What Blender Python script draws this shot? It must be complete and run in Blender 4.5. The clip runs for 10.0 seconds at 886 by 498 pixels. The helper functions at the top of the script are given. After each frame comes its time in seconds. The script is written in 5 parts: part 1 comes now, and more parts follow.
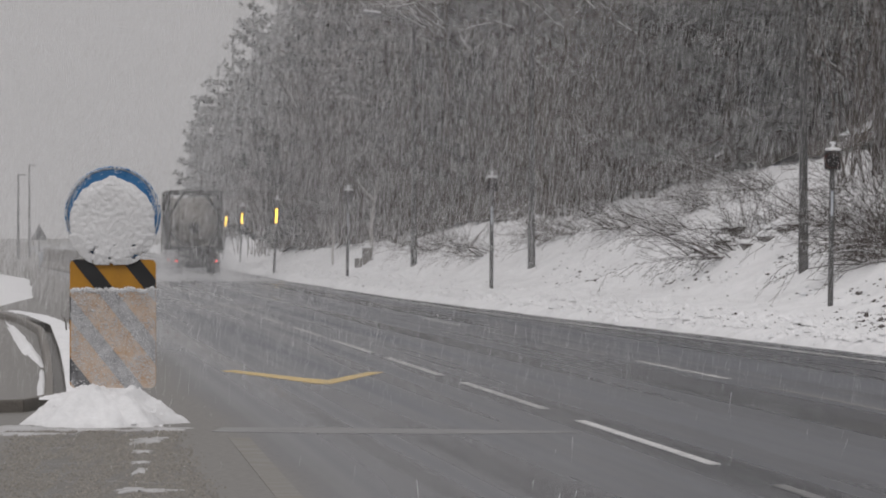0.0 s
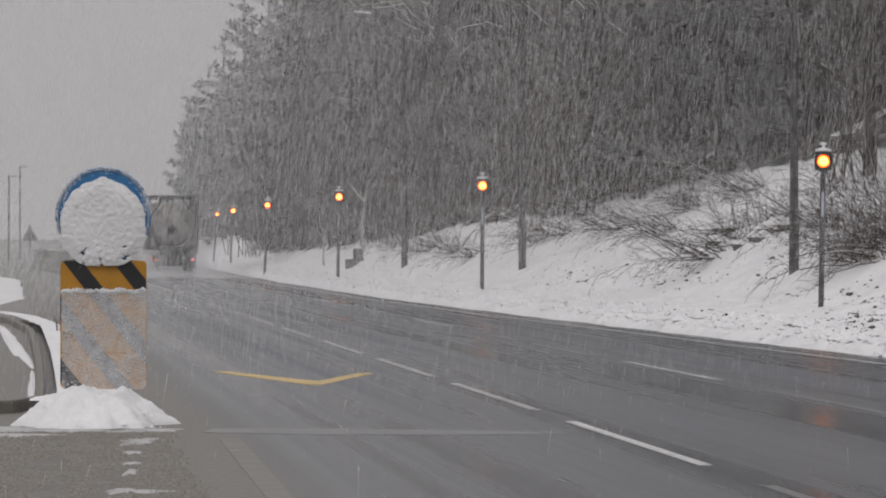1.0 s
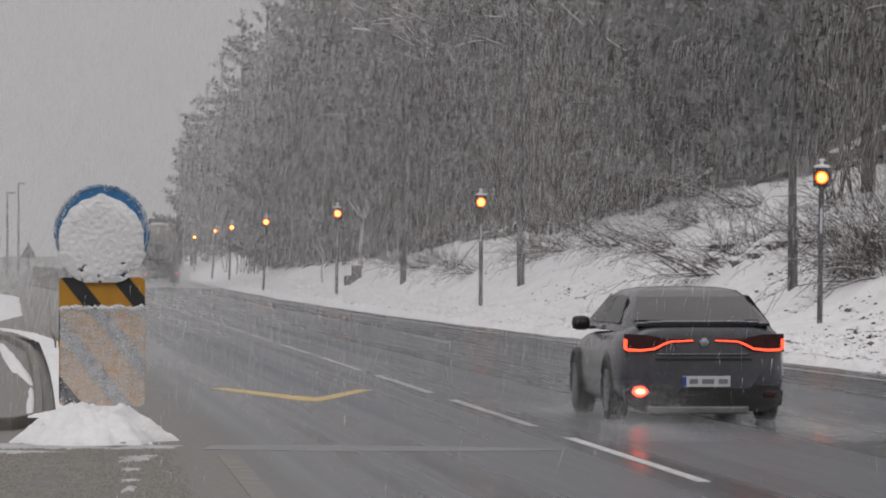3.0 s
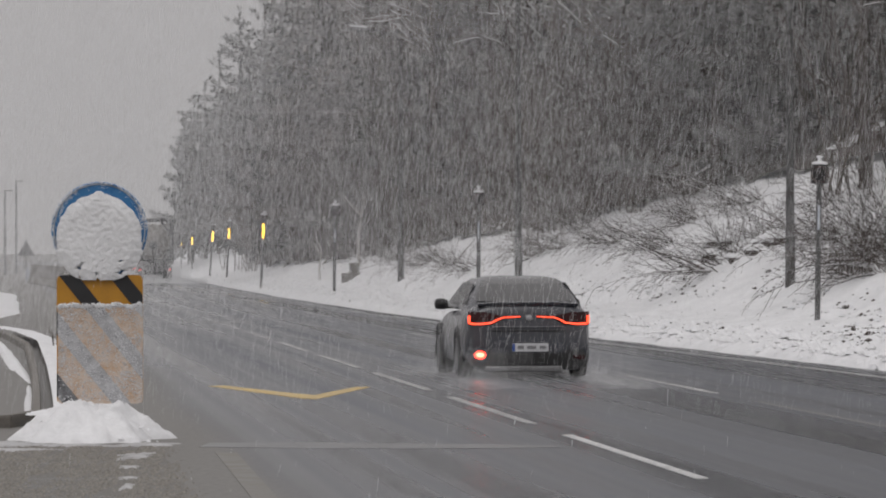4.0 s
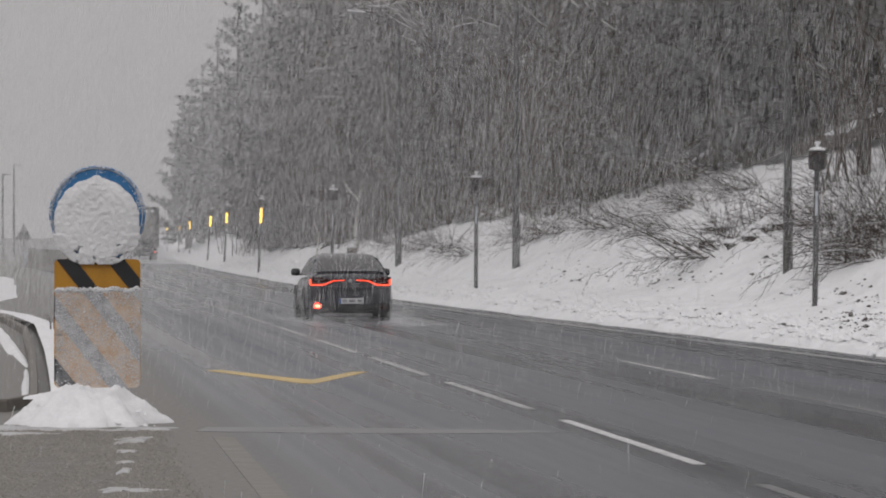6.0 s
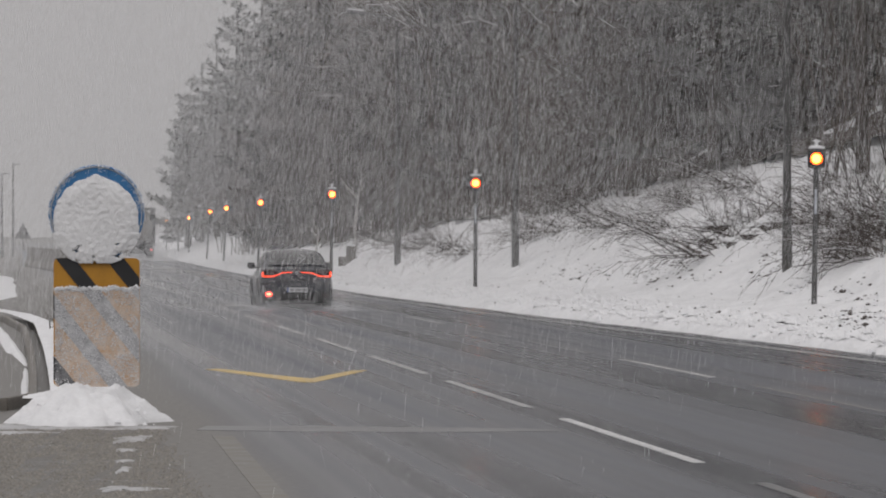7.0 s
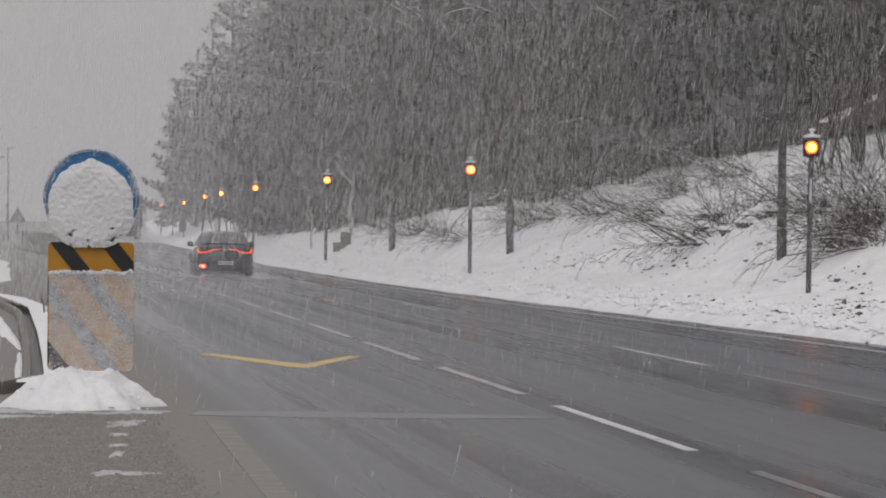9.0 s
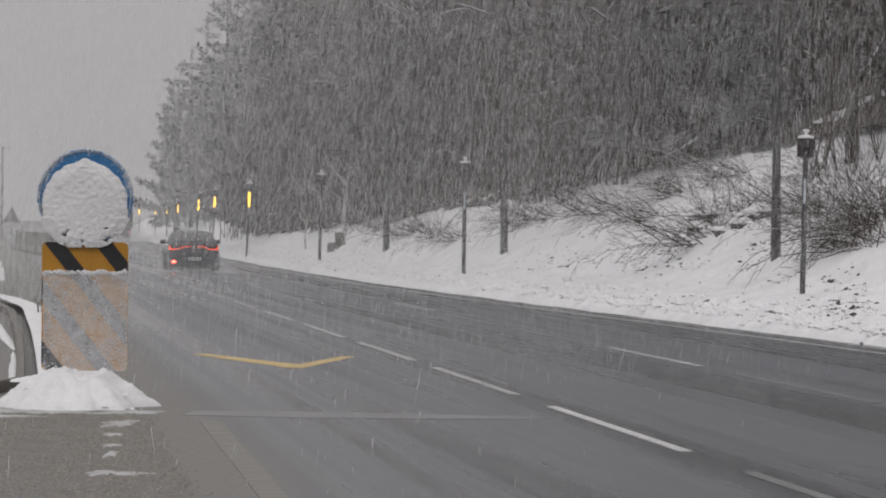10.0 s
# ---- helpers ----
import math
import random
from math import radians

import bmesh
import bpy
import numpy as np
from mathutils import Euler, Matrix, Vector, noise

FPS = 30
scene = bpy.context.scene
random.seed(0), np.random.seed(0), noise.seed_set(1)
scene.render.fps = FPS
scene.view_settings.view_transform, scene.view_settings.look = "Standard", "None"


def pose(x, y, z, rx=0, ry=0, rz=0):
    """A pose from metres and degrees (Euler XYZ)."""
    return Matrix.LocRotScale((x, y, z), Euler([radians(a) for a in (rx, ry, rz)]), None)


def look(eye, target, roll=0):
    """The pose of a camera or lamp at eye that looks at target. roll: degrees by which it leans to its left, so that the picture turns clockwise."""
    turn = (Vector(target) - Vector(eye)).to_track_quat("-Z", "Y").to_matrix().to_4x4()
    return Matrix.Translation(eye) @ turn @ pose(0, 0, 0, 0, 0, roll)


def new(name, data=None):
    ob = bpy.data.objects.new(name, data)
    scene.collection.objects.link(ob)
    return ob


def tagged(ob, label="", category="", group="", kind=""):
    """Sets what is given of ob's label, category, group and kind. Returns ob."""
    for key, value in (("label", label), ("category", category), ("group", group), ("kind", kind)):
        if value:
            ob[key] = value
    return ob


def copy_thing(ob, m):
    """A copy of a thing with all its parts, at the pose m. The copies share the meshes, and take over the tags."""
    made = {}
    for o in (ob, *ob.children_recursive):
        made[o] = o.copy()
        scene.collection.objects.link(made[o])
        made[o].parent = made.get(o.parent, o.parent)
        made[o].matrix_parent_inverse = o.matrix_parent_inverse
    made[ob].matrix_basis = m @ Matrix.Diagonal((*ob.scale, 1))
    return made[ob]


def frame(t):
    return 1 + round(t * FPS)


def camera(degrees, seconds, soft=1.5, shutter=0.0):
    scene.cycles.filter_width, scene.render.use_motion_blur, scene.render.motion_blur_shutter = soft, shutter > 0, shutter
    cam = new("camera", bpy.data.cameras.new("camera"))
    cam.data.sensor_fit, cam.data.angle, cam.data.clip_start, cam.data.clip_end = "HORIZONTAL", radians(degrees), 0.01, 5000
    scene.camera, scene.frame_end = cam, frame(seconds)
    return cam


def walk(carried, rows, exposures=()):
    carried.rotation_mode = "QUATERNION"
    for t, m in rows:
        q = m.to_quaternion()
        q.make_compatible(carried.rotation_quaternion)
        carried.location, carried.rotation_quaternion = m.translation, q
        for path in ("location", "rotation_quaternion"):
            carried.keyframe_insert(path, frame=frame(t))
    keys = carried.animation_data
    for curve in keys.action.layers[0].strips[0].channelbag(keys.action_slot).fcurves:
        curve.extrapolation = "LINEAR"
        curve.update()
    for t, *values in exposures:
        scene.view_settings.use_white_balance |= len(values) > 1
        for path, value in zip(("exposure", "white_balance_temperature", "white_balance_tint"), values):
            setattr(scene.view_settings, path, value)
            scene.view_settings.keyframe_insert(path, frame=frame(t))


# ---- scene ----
cam = camera(10.655, 10.0, soft=1.9)
EYE = (0.0, 0.0, 1.8)
PATH = [  # seconds, target x and z at 200 m (z from eye height), roll
    (0.0, -0.5327, -0.502, 0.033), (0.5, -0.2356, -0.5371, 0.119), (1.0, -0.1421, -0.4642, 0.018),
    (1.5, -0.1305, -0.2302, -0.056), (2.0, -0.175, 0.1, -0.065), (2.5, -0.114, 0.2592, -0.002),
    (4.0, 0.0171, 0.1174, -0.095), (4.5, 0.001, 0.0478, 0.002), (5.0, 0.0045, -0.1313, -0.039),
    (5.5, 0.1048, -0.3732, 0.074), (7.0, 0.1465, -0.5714, 0.0), (7.5, 0.159, -0.6001, 0.015),
    (8.0, 0.237, -0.7904, 0.148), (8.5, 0.3018, -1.0119, 0.286), (9.0, 0.3776, -1.1414, 0.366),
    (9.5, 0.4869, -1.1567, 0.287), (10.0, 0.6251, -1.1258, 0.431)]
walk(cam, [(t, look(EYE, (x, 200.0, 1.8 + z), roll)) for t, x, z, roll in PATH])

# ---- light: overcast snowy sky, brighter towards the zenith ----
world = bpy.data.worlds.new("overcast_sky")
scene.world = world
world.use_nodes = True
wn, wl = world.node_tree.nodes, world.node_tree.links
w_coord = wn.new("ShaderNodeTexCoord")
w_sep = wn.new("ShaderNodeSeparateXYZ")
w_ramp = wn.new("ShaderNodeValToRGB")
wl.new(w_coord.outputs["Generated"], w_sep.inputs[0])
wl.new(w_sep.outputs["Z"], w_ramp.inputs[0])
w_ramp.color_ramp.elements[0].position = 0.0
w_ramp.color_ramp.elements[0].color = (0.395, 0.381, 0.384, 1)
w_ramp.color_ramp.elements[1].position = 1.0
w_ramp.color_ramp.elements[1].color = (0.86, 0.83, 0.835, 1)
wl.new(w_ramp.outputs[0], wn["Background"].inputs[0])
wn["Background"].inputs[1].default_value = 1.0
sun_data = bpy.data.lights.new("sun", "SUN")
sun_data.energy, sun_data.angle, sun_data.color = 0.5, radians(40), (1.0, 0.97, 0.94)
sun = new("sun", sun_data)
sun.matrix_world = look((-20, -30, 60), (0, 30, 0))
scene.view_settings.exposure = 0.0


# ---- materials ----
def material(name, colour, rough=0.6, other=None, scale=4.0, fine=40.0, bump=0.3, metal=0.0, dist=0.02,
             stretch=(1, 1, 1), turn=0.0, rough_span=0.1, specular=0.5, low=0.35, high=0.65):
    """A surface whose colour and gloss vary at two scales, with fine relief."""
    m = bpy.data.materials.new(name)
    m.use_nodes = True
    n, l = m.node_tree.nodes, m.node_tree.links
    b = n["Principled BSDF"]
    other = other or tuple(c * 0.75 for c in colour)
    coord = n.new("ShaderNodeTexCoord")
    mapping = n.new("ShaderNodeMapping")
    mapping.vector_type = "TEXTURE"
    mapping.inputs["Rotation"].default_value = (0, 0, turn)
    mapping.inputs["Scale"].default_value = stretch
    l.new(coord.outputs["Object"], mapping.inputs[0])
    big, small = n.new("ShaderNodeTexNoise"), n.new("ShaderNodeTexNoise")
    for node, s, d in ((big, scale, 6), (small, fine, 4)):
        node.inputs["Scale"].default_value, node.inputs["Detail"].default_value = s, d
        l.new(mapping.outputs[0], node.inputs["Vector"])
    blend = n.new("ShaderNodeMath")
    blend.operation = "MULTIPLY_ADD"
    blend.inputs[1].default_value = 0.35
    l.new(small.outputs[0], blend.inputs[0])
    scaled = n.new("ShaderNodeMath")
    scaled.operation = "MULTIPLY"
    scaled.inputs[1].default_value = 0.65
    l.new(big.outputs[0], scaled.inputs[0])
    l.new(scaled.outputs[0], blend.inputs[2])
    ramp = n.new("ShaderNodeValToRGB")
    ramp.color_ramp.elements[0].position, ramp.color_ramp.elements[1].position = low, high
    ramp.color_ramp.elements[0].color, ramp.color_ramp.elements[1].color = (*other, 1), (*colour, 1)
    l.new(blend.outputs[0], ramp.inputs[0])
    l.new(ramp.outputs[0], b.inputs["Base Color"])
    span = n.new("ShaderNodeMapRange")
    span.inputs["From Min"].default_value, span.inputs["From Max"].default_value = low, high
    span.inputs["To Min"].default_value, span.inputs["To Max"].default_value = max(0.02, rough - rough_span), min(1, rough + rough_span)
    l.new(blend.outputs[0], span.inputs[0])
    l.new(span.outputs[0], b.inputs["Roughness"])
    b.inputs["Metallic"].default_value = metal
    b.inputs["Specular IOR Level"].default_value = specular
    if bump:
        bp = n.new("ShaderNodeBump")
        bp.inputs["Strength"].default_value, bp.inputs["Distance"].default_value = bump, dist
        l.new(small.outputs[0], bp.inputs["Height"])
        l.new(bp.outputs[0], b.inputs["Normal"])
    return m


def glow(name, colour, strength):
    m = material(name, colour, 0.4, bump=0)
    b = m.node_tree.nodes["Principled BSDF"]
    b.inputs["Emission Color"].default_value = (*colour, 1)
    b.inputs["Emission Strength"].default_value = strength
    return m


ALONG = math.atan(0.0925)  # the road's heading against the y axis, turned to the left
SNOW = material("snow", (0.85, 0.855, 0.87), 0.85, (0.71, 0.715, 0.73), 1.3, 7, 0.85, dist=0.08, specular=0.2)
SOFT_SNOW = material("packed_snow", (0.84, 0.845, 0.86), 0.85, (0.72, 0.725, 0.74), 4, 22, 0.5, dist=0.025, specular=0.2)
DIRTY_SNOW = material("dirty_snow", (0.80, 0.81, 0.83), 0.85, (0.50, 0.50, 0.50), 1.6, 9, 0.8, dist=0.08, specular=0.2, low=0.3, high=0.5)
ASPHALT = material("wet_asphalt", (0.066, 0.074, 0.094), 0.30, (0.026, 0.029, 0.037), 0.8, 2.5, 0.04, dist=0.01,
                   stretch=(1.0, 130.0, 1.0), turn=ALONG, rough_span=0.14, low=0.38, high=0.62)
GRAVEL = material("gritty_asphalt", (0.185, 0.177, 0.163), 0.55, (0.095, 0.091, 0.084), 1.1, 26, 1.0, dist=0.03, rough_span=0.2, low=0.38, high=0.62)
WORN_ASPHALT = material("worn_asphalt", (0.155, 0.150, 0.140), 0.5, (0.10, 0.097, 0.091), 0.6, 30, 0.4, dist=0.01, rough_span=0.2)
MID_PAINT = material("scuffed_white_paint", (0.52, 0.52, 0.52), 0.4, (0.11, 0.11, 0.11), 4, 26, 0.3, dist=0.004, low=0.38, high=0.6)
FROST_AMBER = material("frosted_amber", (0.70, 0.61, 0.54), 0.8, (0.58, 0.37, 0.21), 11, 60, 0.9, dist=0.02, low=0.30, high=0.58)
FROST_BLACK = material("frosted_black", (0.58, 0.585, 0.60), 0.8, (0.28, 0.28, 0.30), 11, 60, 0.9, dist=0.02, low=0.30, high=0.60)
SLUSH = material("wet_slush", (0.52, 0.52, 0.53), 0.4, (0.26, 0.26, 0.265), 2.5, 14, 0.5, dist=0.02)
CHIPS = material("stone_chippings", (0.40, 0.375, 0.335), 0.6, (0.10, 0.094, 0.084), 40, 90, 0.5)
THIN_FROST = material("thinly_frosted_black", (0.36, 0.365, 0.38), 0.7, (0.05, 0.05, 0.055), 11, 60, 0.9, dist=0.02, low=0.36, high=0.66)
WHITE_PAINT = material("white_road_paint", (0.62, 0.62, 0.62), 0.4, (0.17, 0.17, 0.17), 5, 30, 0.3, dist=0.004, low=0.36, high=0.52)
FAINT_PAINT = material("worn_white_paint", (0.19, 0.19, 0.19), 0.4, (0.08, 0.08, 0.083), 2.5, 22, 0.3, dist=0.004, low=0.4, high=0.62)
SMEAR = material("ground_off_paint", (0.20, 0.20, 0.205), 0.4, (0.10, 0.101, 0.106), 1.2, 18, 0.2, dist=0.004, low=0.40, high=0.66)
OLD_YELLOW = material("worn_yellow_paint", (0.205, 0.192, 0.163), 0.5, (0.115, 0.110, 0.102), 3, 22, 0.3, dist=0.004, low=0.40, high=0.64)
YELLOW_PAINT = material("yellow_road_paint", (0.70, 0.49, 0.13), 0.4, (0.36, 0.25, 0.08), 3, 30, 0.2, dist=0.004)
CONCRETE = material("wet_concrete", (0.20, 0.185, 0.165), 0.6, (0.11, 0.10, 0.09), 2.5, 30, 0.5, dist=0.02)
# litter, bark, twigs and needles: base colours raised to carry some haze
LITTER = material("forest_litter", (0.105, 0.088, 0.077), 0.9, (0.04, 0.035, 0.032), 1.2, 8, 1.0, dist=0.15)
BARK = material("bark", (0.115, 0.10, 0.09), 0.9, (0.05, 0.044, 0.04), 6, 40, 1.0, dist=0.03, stretch=(1, 1, 5))
TWIG = material("bare_twigs", (0.115, 0.098, 0.087), 0.9, (0.052, 0.044, 0.039), 2, 20, 0.3)
# needles paled for snow dust and for haze put into the colour
NEEDLES = material("snow_and_haze_needles", (0.20, 0.20, 0.193), 0.8, (0.095, 0.096, 0.092), 0.8, 6, 0.2)
BROWN_NEEDLES = material("brown_undergrowth", (0.20, 0.182, 0.168), 0.9, (0.10, 0.09, 0.083), 0.8, 6, 0.2)
PALE_BARK = material("pale_bark", (0.62, 0.60, 0.58), 0.8, (0.30, 0.29, 0.28), 6, 30, 0.6)
STEEL = material("galvanised_steel", (0.28, 0.28, 0.29), 0.45, (0.16, 0.16, 0.165), 5, 40, 0.1, metal=0.7)
DARK_STEEL = material("dark_steel", (0.055, 0.052, 0.05), 0.5, (0.03, 0.03, 0.03), 4, 30, 0.2, metal=0.3)
POLE = material("weathered_pole", (0.13, 0.13, 0.13), 0.5, (0.07, 0.068, 0.066), 3, 30, 0.2, metal=0.4)
BLACK = material("black_plastic", (0.018, 0.018, 0.019), 0.4, (0.012, 0.012, 0.013), 6, 50, 0.1)
RUBBER = material("rubber", (0.022, 0.022, 0.023), 0.75, (0.014, 0.014, 0.015), 8, 60, 0.4)
SIGN_BLUE = material("blue_sheeting", (0.045, 0.21, 0.46), 0.35, (0.035, 0.17, 0.40), 6, 60, 0.05)
SIGN_WHITE = material("white_sheeting", (0.55, 0.58, 0.62), 0.35, (0.42, 0.45, 0.5), 6, 60, 0.05)
SIGN_AMBER = material("amber_sheeting", (0.52, 0.25, 0.022), 0.4, (0.42, 0.20, 0.02), 5, 50, 0.05)
SIGN_BLACK = material("black_sheeting", (0.026, 0.026, 0.028), 0.4, (0.016, 0.016, 0.018), 5, 50, 0.05)
SIGN_GREY = material("sign_back_grey", (0.25, 0.25, 0.26), 0.5, (0.17, 0.17, 0.18), 5, 50, 0.05, metal=0.4)
CAR_PAINT = material("dark_grey_car_paint", (0.040, 0.043, 0.055), 0.20, (0.075, 0.077, 0.087), 2.5, 14, 0.0, rough_span=0.08, specular=0.95, low=0.30, high=0.60)
CAR_GLASS = material("dark_car_glass", (0.012, 0.013, 0.015), 0.10, (0.03, 0.03, 0.032), 2, 10, 0.0, rough_span=0.06, specular=0.8)
CHROME = material("chrome", (0.55, 0.55, 0.56), 0.22, (0.4, 0.4, 0.41), 5, 40, 0.0, metal=1.0)
ALLOY = material("grey_alloy", (0.25, 0.25, 0.26), 0.35, (0.17, 0.17, 0.17), 5, 40, 0.0, metal=0.8)
RED_LENS = material("red_lens", (0.045, 0.008, 0.008), 0.15, (0.025, 0.005, 0.005), 8, 60, 0.0)
PLATE = material("plate_white", (0.62, 0.63, 0.65), 0.4, (0.5, 0.5, 0.52), 8, 60, 0.0)
PLATE_BLUE = material("plate_blue", (0.03, 0.09, 0.35), 0.4, bump=0)
TANK = material("grimy_tank", (0.34, 0.32, 0.29), 0.5, (0.17, 0.16, 0.145), 1.2, 14, 0.2, metal=0.2)
FLAKE = material("falling_snow", (0.88, 0.885, 0.90), 0.9, (0.84, 0.845, 0.86), 1, 4, 0.0, specular=0.1)
LAMP_GLOW = glow("amber_lamp_glow", (1.0, 0.075, 0.003), 6.0)
LAMP_CORE = glow("amber_lamp_core", (1.0, 0.36, 0.05), 9.0)
BAR_GLOW = glow("yellow_bar_glow", (1.0, 0.58, 0.06), 3.2)
RED_GLOW = glow("red_led_glow", (1.0, 0.075, 0.03), 2.4)
FOG_GLOW = glow("red_fog_glow", (1.0, 0.035, 0.02), 9.0)
FOG_CORE = glow("fog_light_core", (1.0, 0.42, 0.22), 3.5)
DIM_RED = glow("dim_red_glow", (1.0, 0.06, 0.05), 2.5)


def vary(m, lo, hi):
    """Makes each object of this material a little lighter or darker than the next."""
    n, l = m.node_tree.nodes, m.node_tree.links
    b = n["Principled BSDF"]
    info, span, scale = n.new("ShaderNodeObjectInfo"), n.new("ShaderNodeMapRange"), n.new("ShaderNodeVectorMath")
    span.inputs["To Min"].default_value, span.inputs["To Max"].default_value = lo, hi
    scale.operation = "SCALE"
    l.new(info.outputs["Random"], span.inputs[0])
    l.new(b.inputs["Base Color"].links[0].from_socket, scale.inputs[0])
    l.new(span.outputs[0], scale.inputs["Scale"])
    l.new(scale.outputs[0], b.inputs["Base Color"])


vary(NEEDLES, 0.45, 1.45)
vary(BROWN_NEEDLES, 0.6, 1.5)
vary(TWIG, 0.7, 1.5)


def tyre_tracks(m):
    """Darker, wetter wheel tracks that run along the lanes, and a paler dry margin."""
    n, l = m.node_tree.nodes, m.node_tree.links
    coord = n.new("ShaderNodeTexCoord")
    sep = n.new("ShaderNodeSeparateXYZ")
    l.new(coord.outputs["Object"], sep.inputs[0])
    across = n.new("ShaderNodeMath")
    across.operation = "MULTIPLY_ADD"
    across.inputs[1].default_value = 0.0925
    l.new(sep.outputs["Y"], across.inputs[0])
    l.new(sep.outputs["X"], across.inputs[2])
    wob = n.new("ShaderNodeTexNoise")
    wob.inputs["Scale"].default_value = 0.12
    l.new(coord.outputs["Object"], wob.inputs["Vector"])
    sway = n.new("ShaderNodeMath")
    sway.operation = "MULTIPLY_ADD"
    sway.inputs[1].default_value = 0.35
    l.new(wob.outputs[0], sway.inputs[0])
    l.new(across.outputs[0], sway.inputs[2])
    span = n.new("ShaderNodeMapRange")
    span.inputs["From Min"].default_value, span.inputs["From Max"].default_value = 1.7, 15.7
    l.new(sway.outputs[0], span.inputs[0])
    for x in n:
        if x.type == "TEX_NOISE":
            x.inputs["Detail"].default_value = 2.0
    bands = n.new("ShaderNodeValToRGB")
    stops = [(-4, 0.75), (-2.6, 0.6), (-1.6, 0.2), (-0.6, 0.35), (0.55, 0.5), (0.85, 0.0), (1.15, 0.0), (1.45, 0.5), (1.9, 0.45), (2.1, 0.1), (2.3, 0.45), (2.8, 0.35), (3.05, 0.15), (3.3, 0.2), (3.7, 0.55), (5.0, 0.6), (5.4, 0.4), (5.8, 0.65), (8.5, 0.95)]
    el = bands.color_ramp.elements
    for u, v in stops:
        e = el.new((u + 4) / 14)
        e.color = (v, v, v, 1)
    el.remove(el[-1])
    l.new(span.outputs[0], bands.inputs[0])
    shift = n.new("ShaderNodeMath")
    shift.operation = "MULTIPLY_ADD"
    shift.inputs[1].default_value = 0.30
    l.new(bands.outputs[0], shift.inputs[0])
    blend = next(x for x in n if x.type == "MATH" and x.operation == "MULTIPLY_ADD" and abs(x.inputs[1].default_value - 0.35) < 1e-6 and x is not sway)
    lower = n.new("ShaderNodeMath")
    lower.operation = "SUBTRACT"
    lower.inputs[1].default_value = 0.12
    l.new(blend.outputs[0], lower.inputs[0])
    l.new(lower.outputs[0], shift.inputs[2])
    for k in list(l):
        if k.from_node is blend and k.to_node is not lower:
            l.new(shift.outputs[0], k.to_socket)
    # grey-brown road dirt that thins out from the margin into the lane
    margin = n.new("ShaderNodeMapRange")
    margin.interpolation_type = "SMOOTHSTEP"
    margin.inputs["From Min"].default_value, margin.inputs["From Max"].default_value = 1.95, 2.75
    margin.inputs["To Min"].default_value, margin.inputs["To Max"].default_value = 1.0, 0.0
    l.new(sway.outputs[0], margin.inputs[0])
    grain = n.new("ShaderNodeTexNoise")
    grain.inputs["Scale"].default_value, grain.inputs["Detail"].default_value = 14.0, 5.0
    l.new(coord.outputs["Object"], grain.inputs["Vector"])
    dirt = n.new("ShaderNodeValToRGB")
    dirt.color_ramp.elements[0].position, dirt.color_ramp.elements[1].position = 0.36, 0.64
    dirt.color_ramp.elements[0].color, dirt.color_ramp.elements[1].color = (0.105, 0.100, 0.092, 1), (0.165, 0.158, 0.145, 1)
    l.new(grain.outputs[0], dirt.inputs[0])
    b = n["Principled BSDF"]
    tone = n.new("ShaderNodeMix")
    tone.data_type = "RGBA"
    l.new(margin.outputs[0], tone.inputs["Factor"])
    l.new(b.inputs["Base Color"].links[0].from_socket, tone.inputs[6])
    l.new(dirt.outputs[0], tone.inputs[7])
    l.new(tone.outputs[2], b.inputs["Base Color"])
    gloss = n.new("ShaderNodeMix")
    l.new(margin.outputs[0], gloss.inputs[0])
    l.new(b.inputs["Roughness"].links[0].from_socket, gloss.inputs[2])
    gloss.inputs[3].default_value = 0.5
    l.new(gloss.outputs[0], b.inputs["Roughness"])


tyre_tracks(ASPHALT)


# ---- mesh helpers ----
def part(name, bm, mat, parent=None, label="", smooth=False):
    me = bpy.data.meshes.new(name)
    bmesh.ops.recalc_face_normals(bm, faces=bm.faces)
    bm.to_mesh(me)
    bm.free()
    me.materials.append(mat)
    if smooth:
        for p in me.polygons:
            p.use_smooth = True
    ob = new(name, me)
    if parent:
        ob.parent = parent
    if label:
        ob["label"] = label
    return ob


def raw(name, verts, faces, mat, parent=None, label="", smooth=False):
    me = bpy.data.meshes.new(name)
    me.from_pydata(verts, [], faces)
    me.materials.append(mat)
    if smooth:
        for p in me.polygons:
            p.use_smooth = True
    ob = new(name, me)
    if parent:
        ob.parent = parent
    if label:
        ob["label"] = label
    return ob


def thing(name, m, label, category, group=""):
    ob = new(name)
    ob.empty_display_size = 0.2
    ob.matrix_basis = m
    return tagged(ob, label, category, group)


def box(bm, c, s, bevel=0.0, m=None):
    r = bmesh.ops.create_cube(bm, size=1.0)
    vs = r["verts"]
    bmesh.ops.scale(bm, vec=s, verts=vs)
    if bevel:
        es = list({e for v in vs for e in v.link_edges})
        out = bmesh.ops.bevel(bm, geom=es, offset=bevel, segments=2, affect="EDGES", profile=0.6)
        vs = list({v for f in out["faces"] for v in f.verts} | {v for v in vs if v.is_valid})
    if m is not None:
        bmesh.ops.transform(bm, matrix=m, verts=vs)
    bmesh.ops.translate(bm, vec=c, verts=vs)
    return bm


